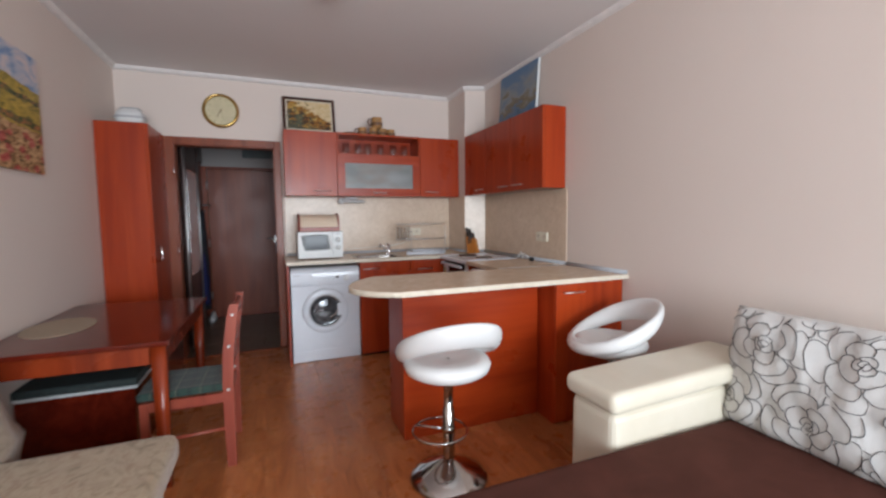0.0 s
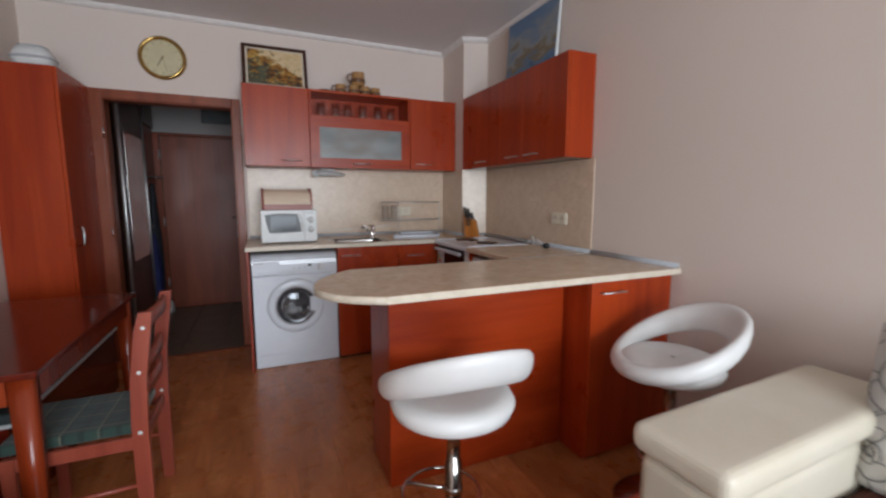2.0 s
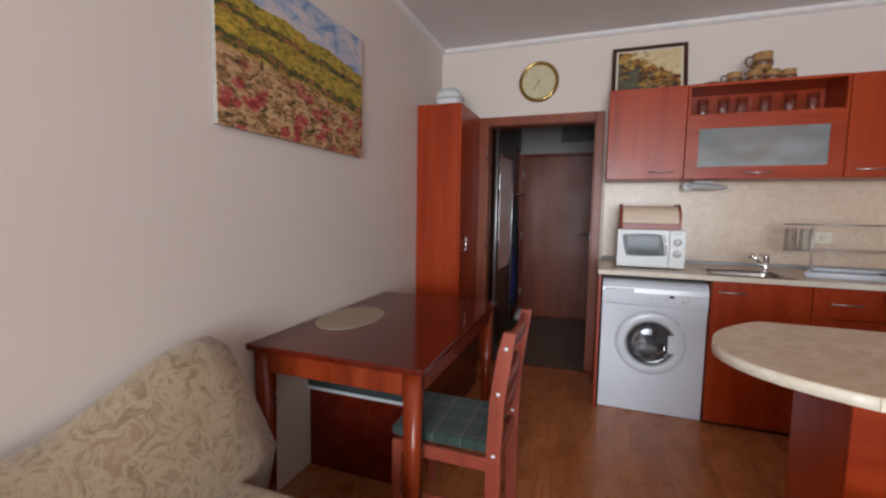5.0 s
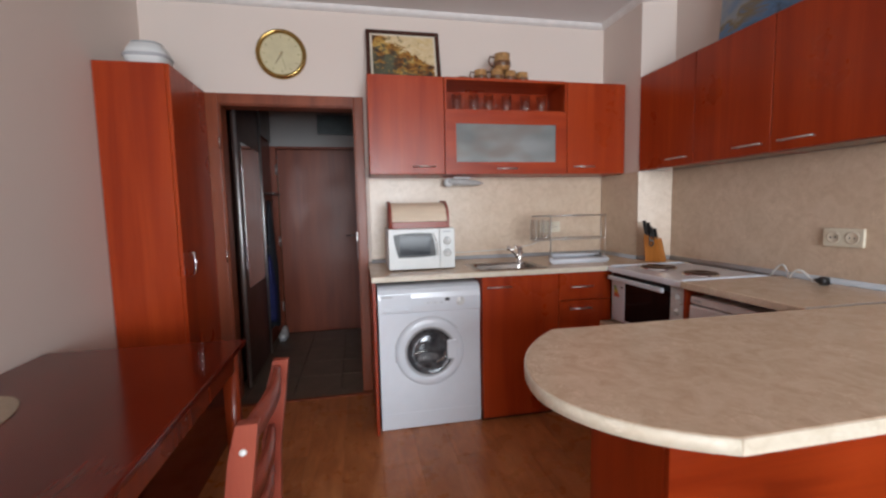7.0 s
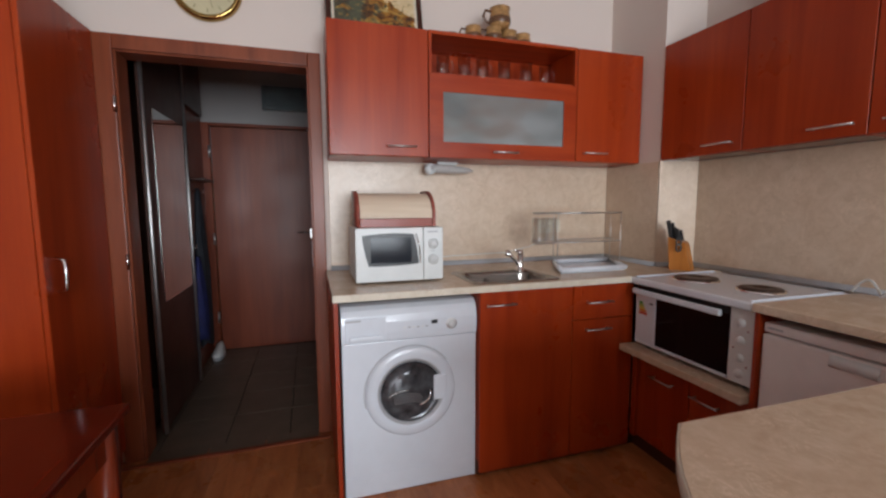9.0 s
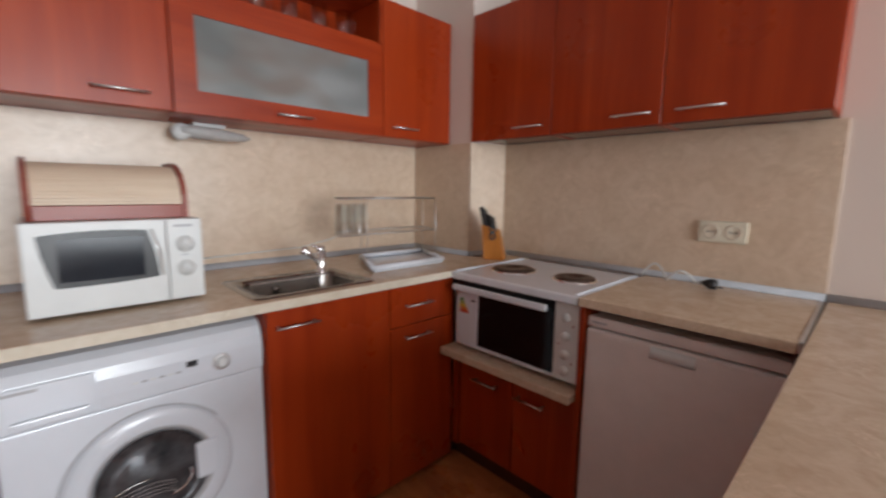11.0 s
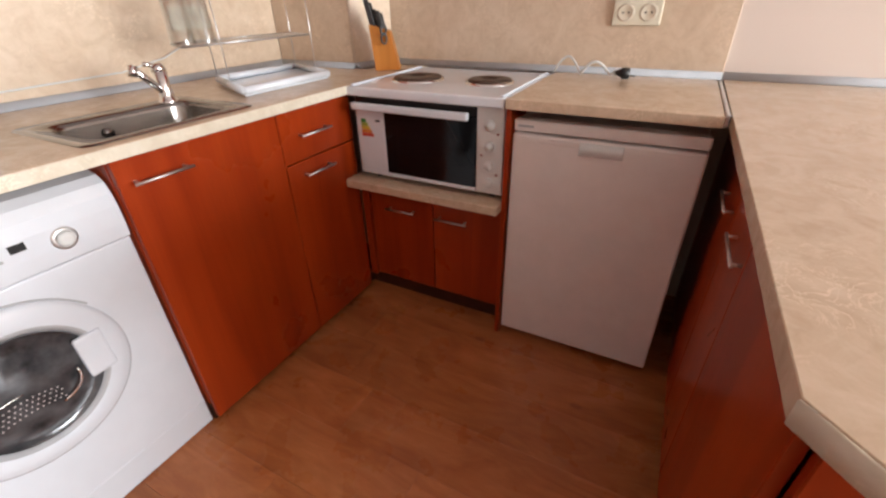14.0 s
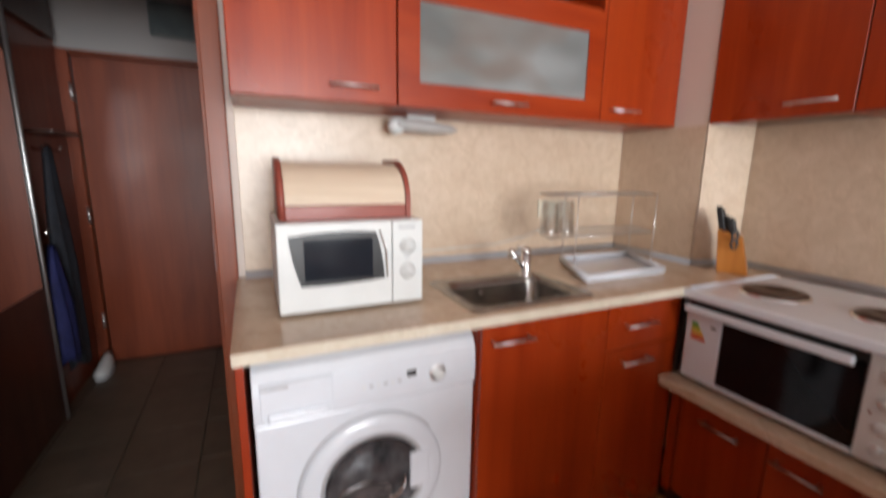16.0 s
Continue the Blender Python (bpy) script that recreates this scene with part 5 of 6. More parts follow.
for x0, x1 in ((BX0, BX0 + 0.014), (BX1 - 0.014, BX1)):
    part("side_panel", sheet([[(x, y, z) for y, z in side_outline(0.006)] for x in (x0, x1)], loop_v=True, caps=True), BREADRED, bb, "red-brown side panel")
for f in bb.children[-1].data.polygons:
    f.use_smooth = False
part("front_rail", box(BX0 + 0.0145, BX1 - 0.0145, BY0 - 0.002, BY0 + 0.012, BZ0, BZ0 + 0.040, 0.002), BREADRED, bb, "red-brown front rail")
curve = [(BY0 + 0.14 * (1 - math.cos(a)), BZ0 + 0.05 + (BH - 0.056) * math.sin(a)) for a in (math.pi / 2 * k / 18 for k in range(19))]
curve = [(BY0, BZ0 + 0.041)] + curve + [(BY1 - 0.005, BZ0 + BH - 0.006)]
for (ya, za), (yb, zb) in zip(curve[:-1], curve[1:]):
    d = Vector((0, yb - ya, zb - za))
    L, ang = d.length, math.degrees(math.atan2(zb - za, yb - ya))
    if L > 0.004:
        part("tambour_slat", moved(box(BX0 + 0.015, BX1 - 0.015, 0.0003, L - 0.0003, -0.005, 0.0, 0.0006), Matrix.Translation((0, ya, za)) @ pose(0, 0, 0, ang)), TAMBOUR, bb)
part("back_panel", box(BX0 + 0.0145, BX1 - 0.0145, BY1 - 0.008, BY1, BZ0, BZ0 + BH - 0.01, 0), BREADRED, bb)

# ---- lamp under the wall cabinets ----
ul = thing("under_cabinet_lamp", "small smoky plastic lamp below the wall cabinet", "lamp", (0.84, 4.56, 1.50))
part("head", sheet([[(0.70 + 0.27 * t, 4.56 + 0.032 * w * math.cos(a), 1.492 - 0.012 * t + 0.026 * w * math.sin(a)) for a in (2 * math.pi * k / 16 for k in range(16))] for t, w in ((0.0, 0.3), (0.05, 0.95), (0.2, 1.0), (0.6, 0.9), (0.9, 0.6), (1.0, 0.15))], loop_v=True, caps=True), LAMPPLASTIC, ul)
part("joint", moved(lathe([(0.0, -0.03), (0.025, -0.03), (0.03, -0.02), (0.03, 0.02), (0.0, 0.022)], 20), Matrix.Translation((0.715, 4.555, 1.485)) @ pose(0, 0, 0, 90)), APPL, ul, "round pale end cap")
part("bracket", box(0.76, 0.88, 4.565, 4.585, 1.512, 1.527, 0.002), APPL, ul)

# ---- glass mugs in the niche ----
first = None
for x in (0.765, 0.885, 0.99, 1.12, 1.255, 1.375):
    h, r = 0.115, 0.034
    if first is None:
        g = thing("glass_mug", "clear glass mug in the cabinet niche", "mug", (x, 4.47, NZ + 0.0005), "niche mugs")
        part("cup", lathe([(0.0, 0.0), (r * 0.9, 0.0), (r, 0.01), (r, h), (r - 0.003, h), (r - 0.003, 0.014), (0.0, 0.012)], 26, (x, 4.47, NZ + 0.0005)), GLASS, g)
        part("handle", tube([(x + r - 0.001, 4.47, NZ + 0.09), (x + r + 0.018, 4.47, NZ + 0.085), (x + r + 0.022, 4.47, NZ + 0.055), (x + r + 0.012, 4.47, NZ + 0.03), (x + r - 0.001, 4.47, NZ + 0.024)], 0.004, 8), GLASS, g)
        first = g
    else:
        copy_thing(first, Matrix.Translation((x, 4.47, NZ + 0.0005)) @ pose(0, 0, 0, 0, 0, 37 * (x * 7 % 3) - 30))


# ---- pottery on top of the wall cabinets ----
def pot(name, label, x, y, z, r, h, lip, mat, band):
    p = thing(name, label, "jug" if name == "jug" else "mug", (x, y, z), "pottery")
    part("bowl", lathe([(0.0, 0.0), (r * 0.8, 0.0), (r, h * 0.25), (r, h * 0.5), (r * 0.88, h * 0.8), (r * lip, h), (r * lip - 0.004, h), (r * 0.8, h * 0.75), (0.0, h * 0.1)], 28, (x, y, z)), mat, p)
    part("glaze_band", lathe([(r * 0.985, h * 0.22), (r + 0.0015, h * 0.27), (r + 0.0015, h * 0.48), (r * 0.985, h * 0.53)], 28, (x, y, z)), band, p, "dark glazed band")
    part("handle", tube([(x - r * 0.85, y, z + h * 0.82), (x - r * 1.45, y, z + h * 0.85), (x - r * 1.65, y, z + h * 0.55), (x - r * 1.35, y, z + h * 0.28), (x - r * 0.9, y, z + h * 0.25)], 0.007 if name == "jug" else 0.005, 8), band, p)


PZ = UZ1 + 0.0008
for x, y in ((0.935, 4.47), (1.045, 4.45), (1.145, 4.47), (1.240, 4.49)):
    pot("pottery_mug", "small ochre pottery mug on the cabinet", x, y, PZ, 0.046, 0.078, 0.94, GLAZE, GLAZE_DARK)
pot("jug", "ochre pottery jug standing on the mugs", 1.085, 4.46, PZ + 0.079, 0.058, 0.106, 0.98, GLAZE, GLAZE_DARK)
solo("saucer", lathe([(0.0, 0.0), (0.035, 0.0), (0.06, 0.014), (0.058, 0.017), (0.03, 0.005), (0.0, 0.005)], 28, (0.80, 4.46, PZ)), GLAZE_DARK, "brown glazed saucer on the cabinet", "saucer")

# ---- peninsula bodies ----
pn = thing("bar_cabinet", "cherry bar cabinet carrying the bar counter", "cabinet", (1.15, 2.55, 0))
part("front_panel", box(0.725, 1.645, 2.385, 2.403, 0.0, CB - 0.001), CHERRY_X, pn)
part("end_panel", box(0.725, 0.743, 2.404, 2.70, 0.0, CB - 0.001), CHERRY, pn)
part("bottom_panel", box(0.744, 1.581, 2.404, 2.70, 0.08, 0.096), CHERRY_X, pn)
part("side_panel", box(1.582, 1.60, 2.404, 2.70, 0.0, CB - 0.001), CHERRY, pn)
for x0, x1, ha in ((0.745, 1.178, None), (1.182, 1.428, 1.185), (1.432, 1.645, 1.45)):
    d = part("door", box(x0, x1, 2.701, 2.72, 0.08, CB - 0.006), CHERRY, pn)
    if ha:
        bar_handle(d, (ha, 2.72, 0.735), (ha + 0.15, 2.72, 0.735), (0, 0.020, 0))
part("plinth", box(0.745, 1.581, 2.66, 2.675, 0, 0.079), NICHE, pn)
bs = thing("bar_cabinet", "cherry cabinet with one door under the bar", "cabinet", (1.94, 2.45, 0))
for x0, x1 in ((1.648, 1.666), (XR - 0.021, XR - 0.003)):
    part("side_panel", box(x0, x1, 2.215, 2.70, 0.0, CB - 0.001), CHERRY, bs)
part("bottom_panel", box(1.666, XR - 0.021, 2.256, 2.69, 0.06, 0.078), CHERRY_X, bs)
part("back_panel", box(1.666, XR - 0.021, 2.69, 2.70, 0.0, CB - 0.001), CHERRY, bs)
d = part("door", box(1.649, XR - 0.004, 2.195, 2.2135, 0.012, CB - 0.006), CHERRY, bs)
bar_handle(d, (1.695, 2.195, 0.838), (1.845, 2.195, 0.838), (0, -0.026, 0))
part("plinth", box(1.667, XR - 0.022, 2.24, 2.255, 0, 0.059), NICHE, bs)


# ---- bar stools ----
def stool(x, y, face, rise, size=0.93, up=0.018):
    """face: the way the sitter looks, in degrees from +x."""
    s = thing("bar_stool", "white leatherette bar stool on a chrome foot", "stool", (x, y, 0), "bar stools")
    part("foot", lathe([(0.0, 0.0), (0.195, 0.0), (0.197, 0.006), (0.188, 0.018), (0.15, 0.045), (0.10, 0.072), (0.05, 0.096), (0.033, 0.108), (0.0, 0.110)], 56, (x, y, 0)), STOOLCHROME, s, "polished chrome dome foot")
    part("pole", lathe([(0.030, 0.10), (0.030, 0.36), (0.024, 0.365), (0.024, 0.548 + up), (0.06, 0.555 + up), (0.06, 0.567 + up), (0.0, 0.567 + up)], 28, (x, y, 0)), STOOLCHROME, s)
    a0 = radians(face)
    rx, ry = x - 0.045 * math.sin(a0), y + 0.045 * math.cos(a0)
    ring = [(rx + 0.135 * math.cos(a), ry + 0.135 * math.sin(a), 0.255) for a in (2 * math.pi * k / 36 for k in range(36))]
    part("foot_ring", tube(ring, 0.0065, 8, True), STOOLCHROME, s, "thin chrome foot ring")
    part("ring_bracket", join(tube([(x, y, 0.255), (rx + 0.135 * math.cos(a0 + 0.9), ry + 0.135 * math.sin(a0 + 0.9), 0.255)], 0.007), lathe([(0.031, 0.240), (0.034, 0.243), (0.034, 0.267), (0.031, 0.270)], 24, (x, y, 0))), STOOLCHROME, s)
    rows = [[(x + r * (1 - 0.10 * (0.5 - 0.5 * math.cos(a - a0)) ** 2) * math.cos(a), y + r * (1 - 0.10 * (0.5 - 0.5 * math.cos(a - a0)) ** 2) * math.sin(a), z) for a in (2 * math.pi * k / 40 for k in range(40))] for r, z in ((size * q, w + up) for q, w in ((0.01, 0.564), (0.12, 0.565), (0.180, 0.571), (0.213, 0.590), (0.226, 0.620), (0.212, 0.646), (0.165, 0.652), (0.08, 0.648), (0.01, 0.645)))]
    part("seat", sheet(rows, loop_v=True), LEATHER, s)
    rows = []
    for k in range(56):
        a = 2 * math.pi * k / 56
        back = 0.5 * (1 - math.cos(a - a0))
        lift = back ** 1.2
        rr = size * (0.222 + 0.025 * lift)
        hz, hr = 0.034 + 0.028 * lift, 0.032 - 0.006 * lift
        zc = 0.610 + up + (rise + 0.010) * lift
        row = []
        for q in range(14):
            b = 2 * math.pi * q / 14
            dr_, dz_ = hr * math.cos(b), hz * math.sin(b)
            lean = 0.30 * lift * dz_
            row.append((x + (rr + dr_ + lean) * math.cos(a), y + (rr + dr_ + lean) * math.sin(a), zc + dz_))
        rows.append(row)
    part("backrest", sheet(rows, loop_u=True, loop_v=True), LEATHER, s, "padded wrap-around ring backrest")


stool(0.832, 1.965, 86, 0.202, 0.99, -0.030)
stool(1.740, 1.83, 160, 0.170, 0.90, 0.005)


# ---- sofa bed ----
def cushion(x0, x1, y0, y1, z0, z1, puff=0.03, n=14, edge=0.35):
    rows = []
    def side(sgn):
        out = []
        for i in range(n + 1):
            row = []
            for j in range(n + 1):
                u, v = i / n * 2 - 1, j / n * 2 - 1
                f = max(0.0, (1 - abs(u) ** 4) * (1 - abs(v) ** 4)) ** edge
                row.append((x0 + (x1 - x0) * i / n, y0 + (y1 - y0) * j / n, (z0 + z1) / 2 + sgn * ((z1 - z0) / 2) * f))
            out.append(row)
        return out
    bm = join(sheet(side(1)), sheet(side(-1)))
    bmesh.ops.remove_doubles(bm, verts=bm.verts[:], dist=0.0005)
    bmesh.ops.recalc_face_normals(bm, faces=bm.faces[:])
    return smooth(bm)


sf = thing("sofa_bed", "unfolded sofa bed with brown cover and cream arm", "sofa bed", (1.3, 0.4, 0))
part("mattress", box(0.44, 2.00, -0.75, 1.285, 0.20, 0.425, 0.05, 5), BROWN, sf, "chocolate brown microfibre cover")
part("base", box(0.50, 2.05, -0.70, 1.27, 0.03, 0.20, 0.01), BROWN, sf)
part("arm", moved(box(1.245, 2.13, 1.292, 1.555, 0.06, 0.541, 0.05, 5), Matrix(((1, 0, 0, 0), (0, 1, 0, 0), (0.04, 0, 1, -0.0498), (0, 0, 0, 1)))), CREAM, sf, "cream leatherette arm box")
part("arm_lid", moved(box(1.224, 2.13, 1.270, 1.570, 0.543, 0.632, 0.042, 6), Matrix(((1, 0, 0, 0), (0, 1, 0, 0), (0.04, 0, 1, -0.0488), (0, 0, 0, 1)))), CREAM, sf, "padded cream arm lid")
part("back", box(2.045, 2.165, -0.75, 1.285, 0.1, 0.75, 0.04, 4), CREAM, sf)
INK = plain("black_print_ink", (0.06, 0.056, 0.058), 0.7, wear=0.3)
pl = cushion(-0.42, 0.42, -0.252, 0.252, -0.08, 0.08, n=34)


def crumple(x, y):
    return 0.024 * noise.noise(Vector((x * 7, y * 4, 2.0))) + 0.013 * noise.noise(Vector((x * 16, y * 9, 5.0))) + 0.010 * noise.noise(Vector((x * 30, y * 12, 9.0)))


def pillow_top(x, y):
    f = max(0.0, (1 - abs(x / 0.42) ** 4) * (1 - abs(y / 0.252) ** 4)) ** 0.35
    return 0.08 * f + crumple(x, y)


def rose_petals(cx, cy, size, start):
    """One line-drawn rose: petals as wavy ovals (centre, half sizes, turn, wave), the heart first and the outer ring last."""
    rnd = random.Random(start)
    petals = []
    for ring, count, wide, deep in ((0.05, 2, 0.11, 0.08), (0.14, 3, 0.18, 0.13), (0.36, 4, 0.34, 0.25), (0.66, 4, 0.50, 0.34), (0.95, 5, 0.52, 0.34)):
        at = start + rnd.uniform(0, 2)
        for k in range(count):
            a = at + 2 * math.pi * k / count + rnd.uniform(-0.2, 0.2)
            d = ring * size * rnd.uniform(0.88, 1.10)
            petals.append((cx + d * math.cos(a), cy + d * math.sin(a), deep * size * rnd.uniform(0.9, 1.1), wide * size * rnd.uniform(0.88, 1.08), a, rnd.uniform(0, 6)))
    return petals


def petal_edge(th, wave):
    return 1 + 0.09 * math.sin(2 * th + wave) + 0.055 * math.sin(3 * th + 2 * wave) + 0.018 * math.sin(7 * th + wave)


def in_petal(x, y, p):
    px, py, deep, wide, a, wave = p
    u, v = ((x - px) * math.cos(a) + (y - py) * math.sin(a)) / deep, ((y - py) * math.cos(a) - (x - px) * math.sin(a)) / wide
    q = math.hypot(u, v)
    return q < 0.80 or (q < 1.2 and q < petal_edge(math.atan2(v, u), wave))


for v in pl.verts:
    v.co.z += crumple(v.co.x, v.co.y)
m = Matrix.Translation((1.935, 0.895, 0.660)) @ Matrix(((0, 0.16, -0.987, 0), (1, 0, 0, 0), (0, 0.987, 0.16, 0), (0, 0, 0, 1)))
cu = thing("cushion", "white cushion with black line-drawn roses on the sofa", "cushion", (1.93, 0.895, 0.425))
part("cover", moved(pl, m), ROSE, cu, "crumpled white cotton cover")
hearts = [(-0.36, 0.17), (-0.27, -0.10), (-0.06, 0.13), (0.07, -0.14), (0.25, 0.12), (0.38, -0.13), (-0.42, -0.24), (-0.12, -0.26), (0.42, 0.24), (0.10, 0.27)]
petals = [p for k, (cx, cy) in enumerate(hearts) for p in rose_petals(cx, cy, 0.128 if k < 6 else 0.10, 1.7 * k + 0.4)]
ink_lines = []
for k, p in enumerate(petals):
    px, py, deep, wide, a, wave = p
    run = []
    for q in range(50):
        th = 2 * math.pi * q / 48
        u, v = deep * petal_edge(th, wave) * math.cos(th), wide * petal_edge(th, wave) * math.sin(th)
        x, y = px + u * math.cos(a) - v * math.sin(a), py + u * math.sin(a) + v * math.cos(a)
        if q < 49 and abs(x) < 0.407 and abs(y) < 0.241 and not any(in_petal(x, y, e) for e in petals[:k]):
            run.append((x, y, pillow_top(x, y) + 0.0018))
        else:
            if len(run) > 2:
                ink_lines.append(tube(run, 0.0015, 5))
            run = []
part("printed_pattern", moved(join(*ink_lines), m), INK, cu, "black line drawing of roses")

# ---- dining corner ----
tb = thing("dining_table", "glossy dark cherry dining table against the wall", "table", (-0.82, 3.0, 0))
TX0, TX1, TY0, TY1, TZ = XL + 0.006, -0.425, 2.385, 3.60, 0.742
part("tabletop", box(TX0, TX1, TY0, TY1, TZ - 0.024, TZ, 0.006, 3), CHERRY_Y, tb)
for x0, x1, y0, y1 in ((TX0 + 0.08, TX1 - 0.09, TY0 + 0.03, TY0 + 0.05), (TX0 + 0.08, TX1 - 0.09, TY1 - 0.05, TY1 - 0.03), (TX1 - 0.05, TX1 - 0.03, TY0 + 0.09, TY1 - 0.09), (TX0 + 0.03, TX0 + 0.05, TY0 + 0.09, TY1 - 0.09)):
    part("apron", box(x0, x1, y0, y1, TZ - 0.115, TZ - 0.0245), TABLE_LEG, tb)
for x in (TX0 + 0.05, TX1 - 0.055):
    for y in (TY0 + 0.055, TY1 - 0.055):
        part("leg", sheet([[(x + sx * w, y + sy * w, z) for sx, sy in ((-1, -1), (1, -1), (1, 1), (-1, 1))] for z, w in ((0.0, 0.022), (0.3, 0.026), (TZ - 0.0245, 0.030))], loop_v=True, caps=True), TABLE_LEG, tb)
        for f in tb.children[-1].data.polygons:
            f.use_smooth = False
solo("placemat", prism([(-1.030 + 0.152 * math.cos(a) - 0.015 * math.sin(a), 2.910 + 0.232 * math.sin(a)) for a in (2 * math.pi * k / 40 for k in range(40))], TZ + 0.0005, TZ + 0.004, 0.001), MAT_STRAW, "oval straw placemat on the table", "placemat")

bn = thing("storage_bench", "cherry corner bench with a dark green seat pad", "bench", (-0.93, 3.4, 0))
NX0, NX1, NY0, NY1 = XL + 0.006, -0.665, 2.765, 4.10
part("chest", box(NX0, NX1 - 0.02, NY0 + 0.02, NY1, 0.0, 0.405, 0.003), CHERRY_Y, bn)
part("seat_pad", box(NX0, NX1, NY0, NY1, 0.418, 0.462, 0.014, 3), BENCHTOP, bn, "dark green fabric seat pad")
part("piping", box(NX0, NX1 + 0.004, NY0 - 0.004, NY1, 0.405, 0.4215, 0.006, 2), PIPING, bn, "pale edge strip")


def chair(px, py, width=0.40):
    """A chair looking to -x, with its back posts at px."""
    c = thing("dining_chair", "reddish wooden chair with a green plaid seat", "chair", (px - 0.2, py + width / 2, 0))
    bends = ((-0.010, 0.0), (-0.012, 0.22), (-0.012, 0.44), (-0.004, 0.62), (0.020, 0.80), (0.034, 0.872))
    for y in (py, py + width):
        rows = []
        for dx, z in bends:
            w = 0.026 if 0.1 < z < 0.85 else 0.021
            rows.append([(px - 0.03 + dx + sx * w, y + sy * 0.0125, z) for sx, sy in ((-1, -1), (1, -1), (1, 1), (-1, 1))])
        post = part("back_post", sheet(rows, loop_v=True, caps=True), CHAIR_WOOD, c)
        for f in post.data.polygons:
            f.use_smooth = False
        for z, dx in ((0.42, -0.012), (0.65, 0.0), (0.815, 0.024)):
            part("screw_cap", moved(lathe([(0.0, 0.0), (0.008, 0.0), (0.006, 0.003), (0.0, 0.004)], 12), Matrix.Translation((px - 0.03 + dx, y - 0.0125, z)) @ pose(0, 0, 0, 90)), APPL, post, "pale screw cap")
        part("front_leg", box(px - 0.44, px - 0.40, y - 0.014, y + 0.014, 0.0, 0.405, 0.004), CHAIR_WOOD, c)
        part("side_rail", box(px - 0.40, px - 0.056, y - 0.010, y + 0.010, 0.355, 0.405, 0.003), CHAIR_WOOD, c)
        part("stretcher", tube([(px - 0.41, y, 0.20), (px - 0.02, y, 0.21)], 0.009, 8), CHAIR_WOOD, c)
    for x in (px - 0.43, px - 0.05):
        part("cross_rail", box(x, x + 0.018, py + 0.0145, py + width - 0.0145, 0.355, 0.40, 0.003), CHAIR_WOOD, c)
    for z, dx in ((0.830, 0.024), (0.66, 0.0), (0.56, -0.008)):
        rows = [[(px - 0.03 + dx + 0.02 * math.sin(math.pi * t) + a, py + 0.013 + (width - 0.026) * t, z + b + 0.012 * math.sin(math.pi * t)) for a, b in ((-0.009, -0.026), (0.009, -0.026), (0.009, 0.026), (-0.009, 0.026))] for t in (k / 10 for k in range(11))]
        part("back_rail", sheet(rows, loop_v=True, caps=True), CHAIR_WOOD, c)
    part("seat", box(px - 0.455, px - 0.062, py + 0.016, py + width - 0.016, 0.4055, 0.446, 0.014, 3), PLAID, c, "green and black plaid seat pad")


chair(-0.156, 2.512, 0.378)

ac = thing("armchair", "beige patterned upholstered armchair by the wall", "armchair", (-0.8, 1.65, 0))
part("base", box(-1.17, -0.41, 1.22, 2.08, 0.06, 0.30, 0.03, 4), CHENILLE, ac)
part("seat_cushion", box(-1.00, -0.345, 1.24, 2.09, 0.305, 0.43, 0.05, 5), CHENILLE, ac)
rows = []
for k in range(13):
    t = k / 12
    y = 1.24 + 0.98 * t
    q = min(1.0, max(0.0, (t - 0.35) / 0.5))
    top = 0.72 + 0.14 * q * q * (3 - 2 * q) - 0.16 * max(0, (t - 0.90) / 0.10) ** 2
    rows.append([(-1.18, y, 0.28), (-0.94, y, 0.30), (-0.90, y, 0.47), (-0.95, y, top - 0.14), (-1.02, y, top - 0.025), (-1.10, y, top), (-1.16, y, top - 0.04), (-1.18, y, top - 0.15)])
part("backrest", sheet(rows, loop_v=True, caps=True), CHENILLE, ac)
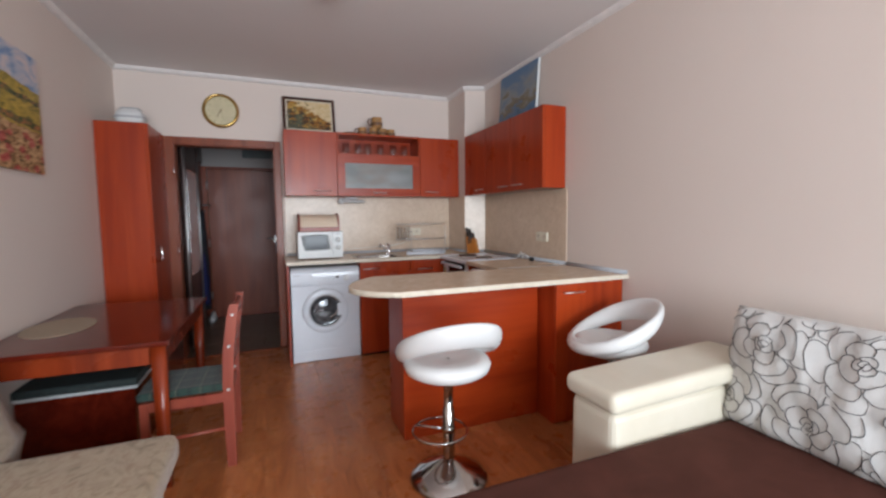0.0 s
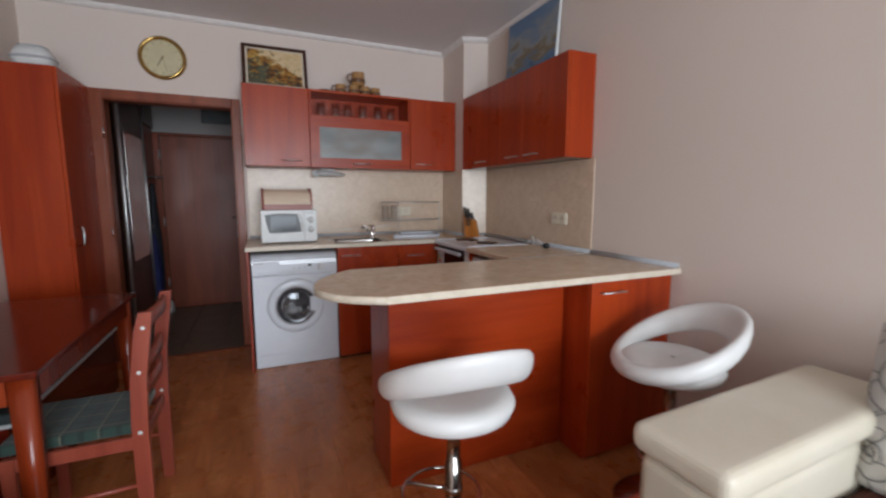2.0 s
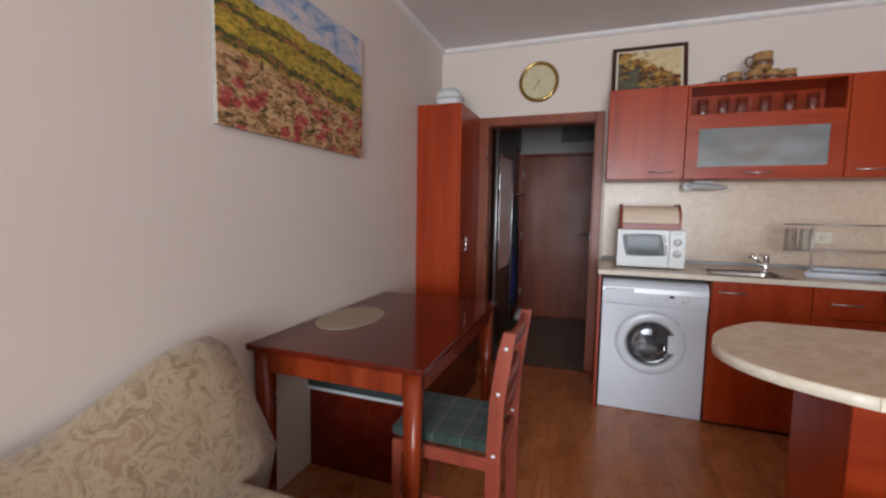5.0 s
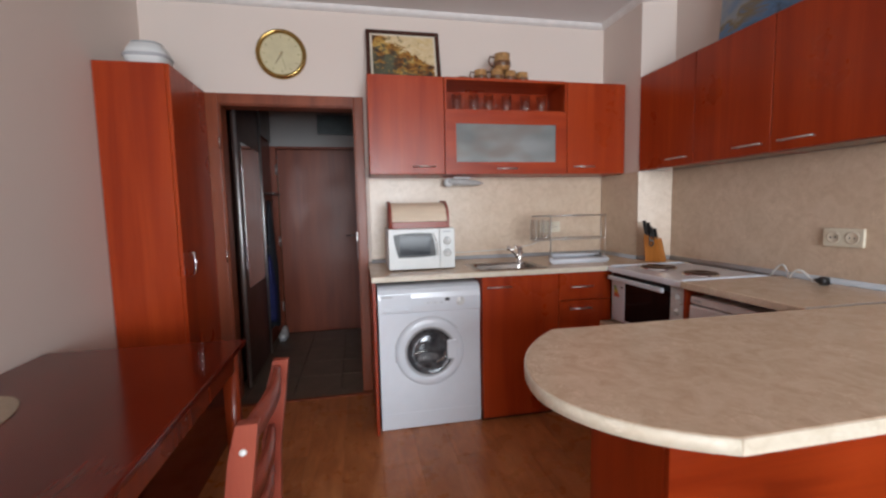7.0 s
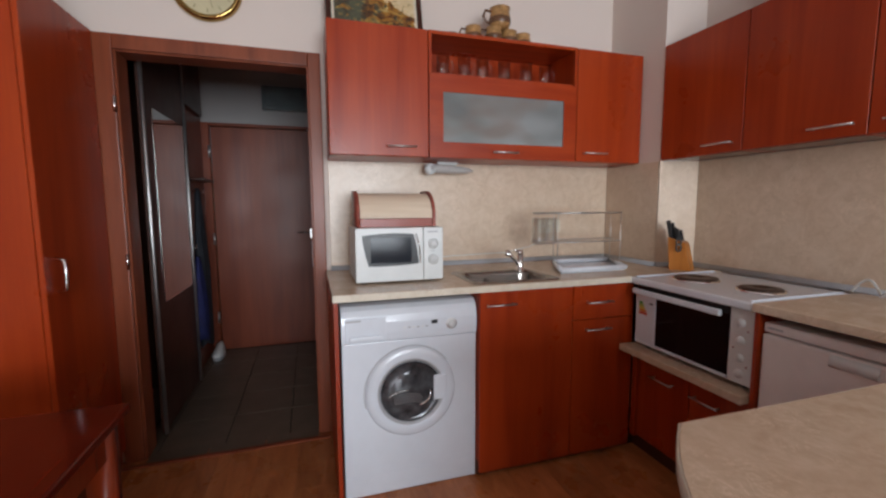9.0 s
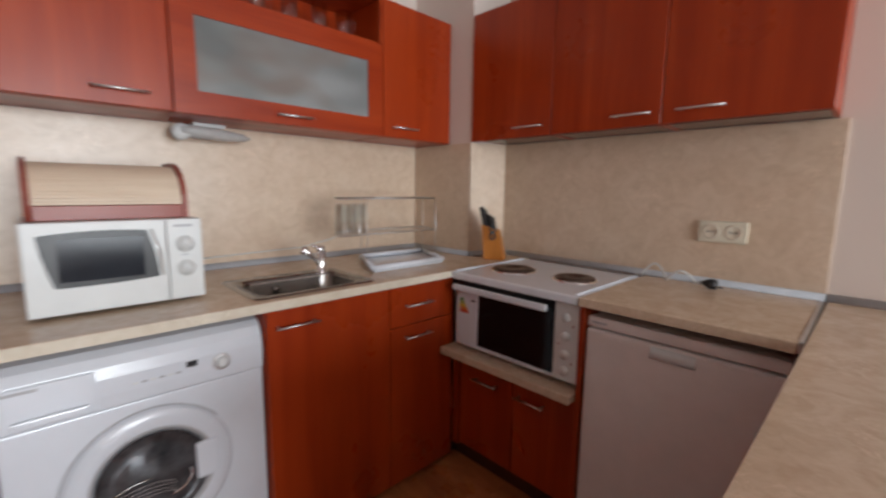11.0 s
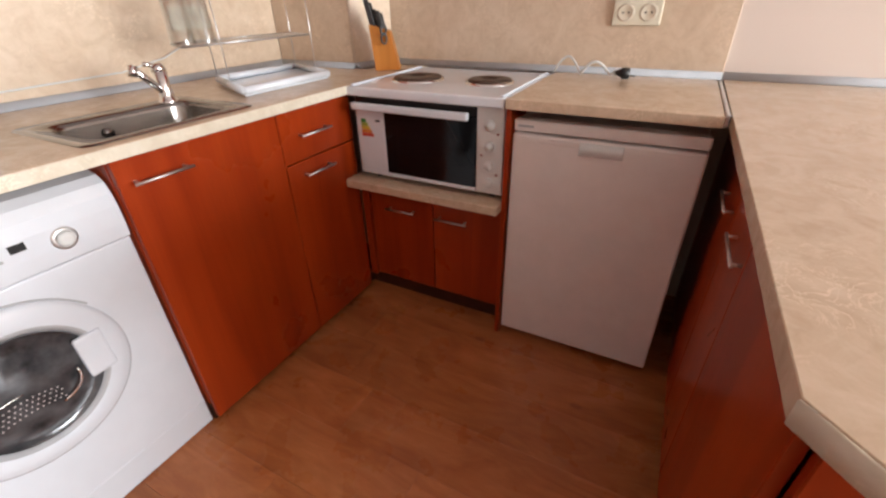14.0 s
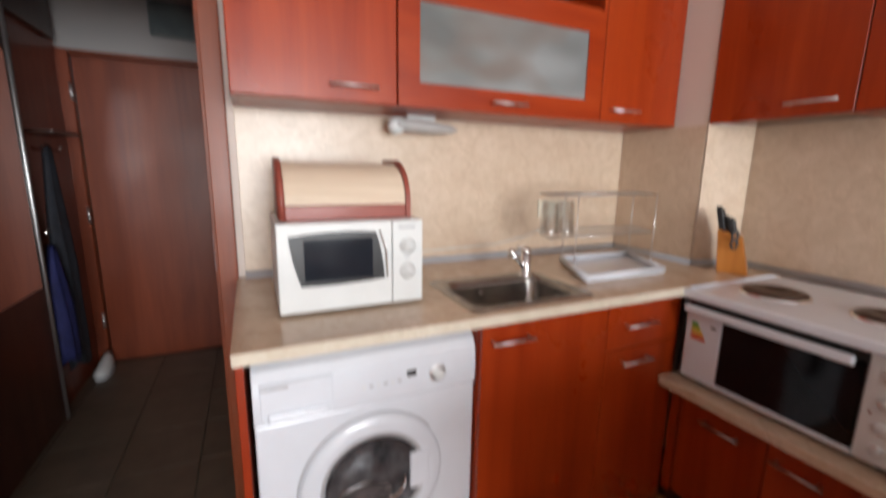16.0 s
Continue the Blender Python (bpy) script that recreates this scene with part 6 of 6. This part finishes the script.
for x in (-1.10, -0.52):
    for y in (1.30, 2.02):
        part("foot", box(x - 0.025, x + 0.025, y - 0.025, y + 0.025, 0.0, 0.062, 0.004), NICHE, ac)

# ---- ceiling light ----
cl = thing("ceiling_light", "small dark ceiling lamp with a glass bowl", "lamp", (0.42, 2.62, ZC - 0.09))
part("canopy", lathe([(0.0, 0.0), (0.06, 0.0), (0.055, -0.02), (0.02, -0.03), (0.0, -0.03)], 28, (0.42, 2.62, ZC - 0.001)), GLAZE_DARK, cl)
part("bowl", lathe([(0.02, -0.03), (0.05, -0.035), (0.085, -0.055), (0.09, -0.062), (0.05, -0.082), (0.0, -0.09)], 32, (0.42, 2.62, ZC - 0.001)), GREYP, cl)

# ---- floor pieces ----
plank_cache = {}


def plank(w, length):
    key = (round(w, 4), round(length, 4))
    if key not in plank_cache:
        plank_cache[key] = put_mesh("plank", box(-w / 2, w / 2, -length / 2, length / 2, -0.010, 0.0, 0.0006), PLANK)
    return plank_cache[key]


rng = random.Random(4)
PW, PL = 0.194, 1.29
x = XL
while x < XR - 1e-4:
    w = min(PW, XR - x)
    y = YB - rng.uniform(0, PL * 0.9)
    while y < YF - 1e-4:
        y0, y1 = max(y, YB), min(y + PL, YF - 0.001)
        if y1 - y0 > 0.02:
            ob = new("plank", plank(w - 0.0003, y1 - y0 - 0.0003))
            ob.location = (x + w / 2, (y0 + y1) / 2, 0)
            ob.parent = FLOOR
        y += PL
    x += PW
tile_mesh = put_mesh("tile", box(-0.1625, 0.1625, -0.1625, 0.1625, -0.012, -0.001, 0.002), TILE)
for i in range(6):
    for j in range(6):
        cxp, cyp = -1.40 + 0.1625 + 0.33 * i, YF + 0.03 + 0.1625 + 0.33 * j
        if cxp < 0.45 and cyp < 6.5:
            ob = new("tile", tile_mesh)
            ob.location = (cxp, cyp, 0)
            ob.parent = HALLFLOOR
strip_mesh = put_mesh("tile", box(-0.1375, 0.1375, -0.045, 0.045, 0.0005, 0.003, 0.001), TILE)
for i in range(3):
    ob = new("tile", strip_mesh)
    ob.location = (DX0 + 0.14 + 0.28 * i, 4.651, 0)
    ob.parent = HALLFLOOR
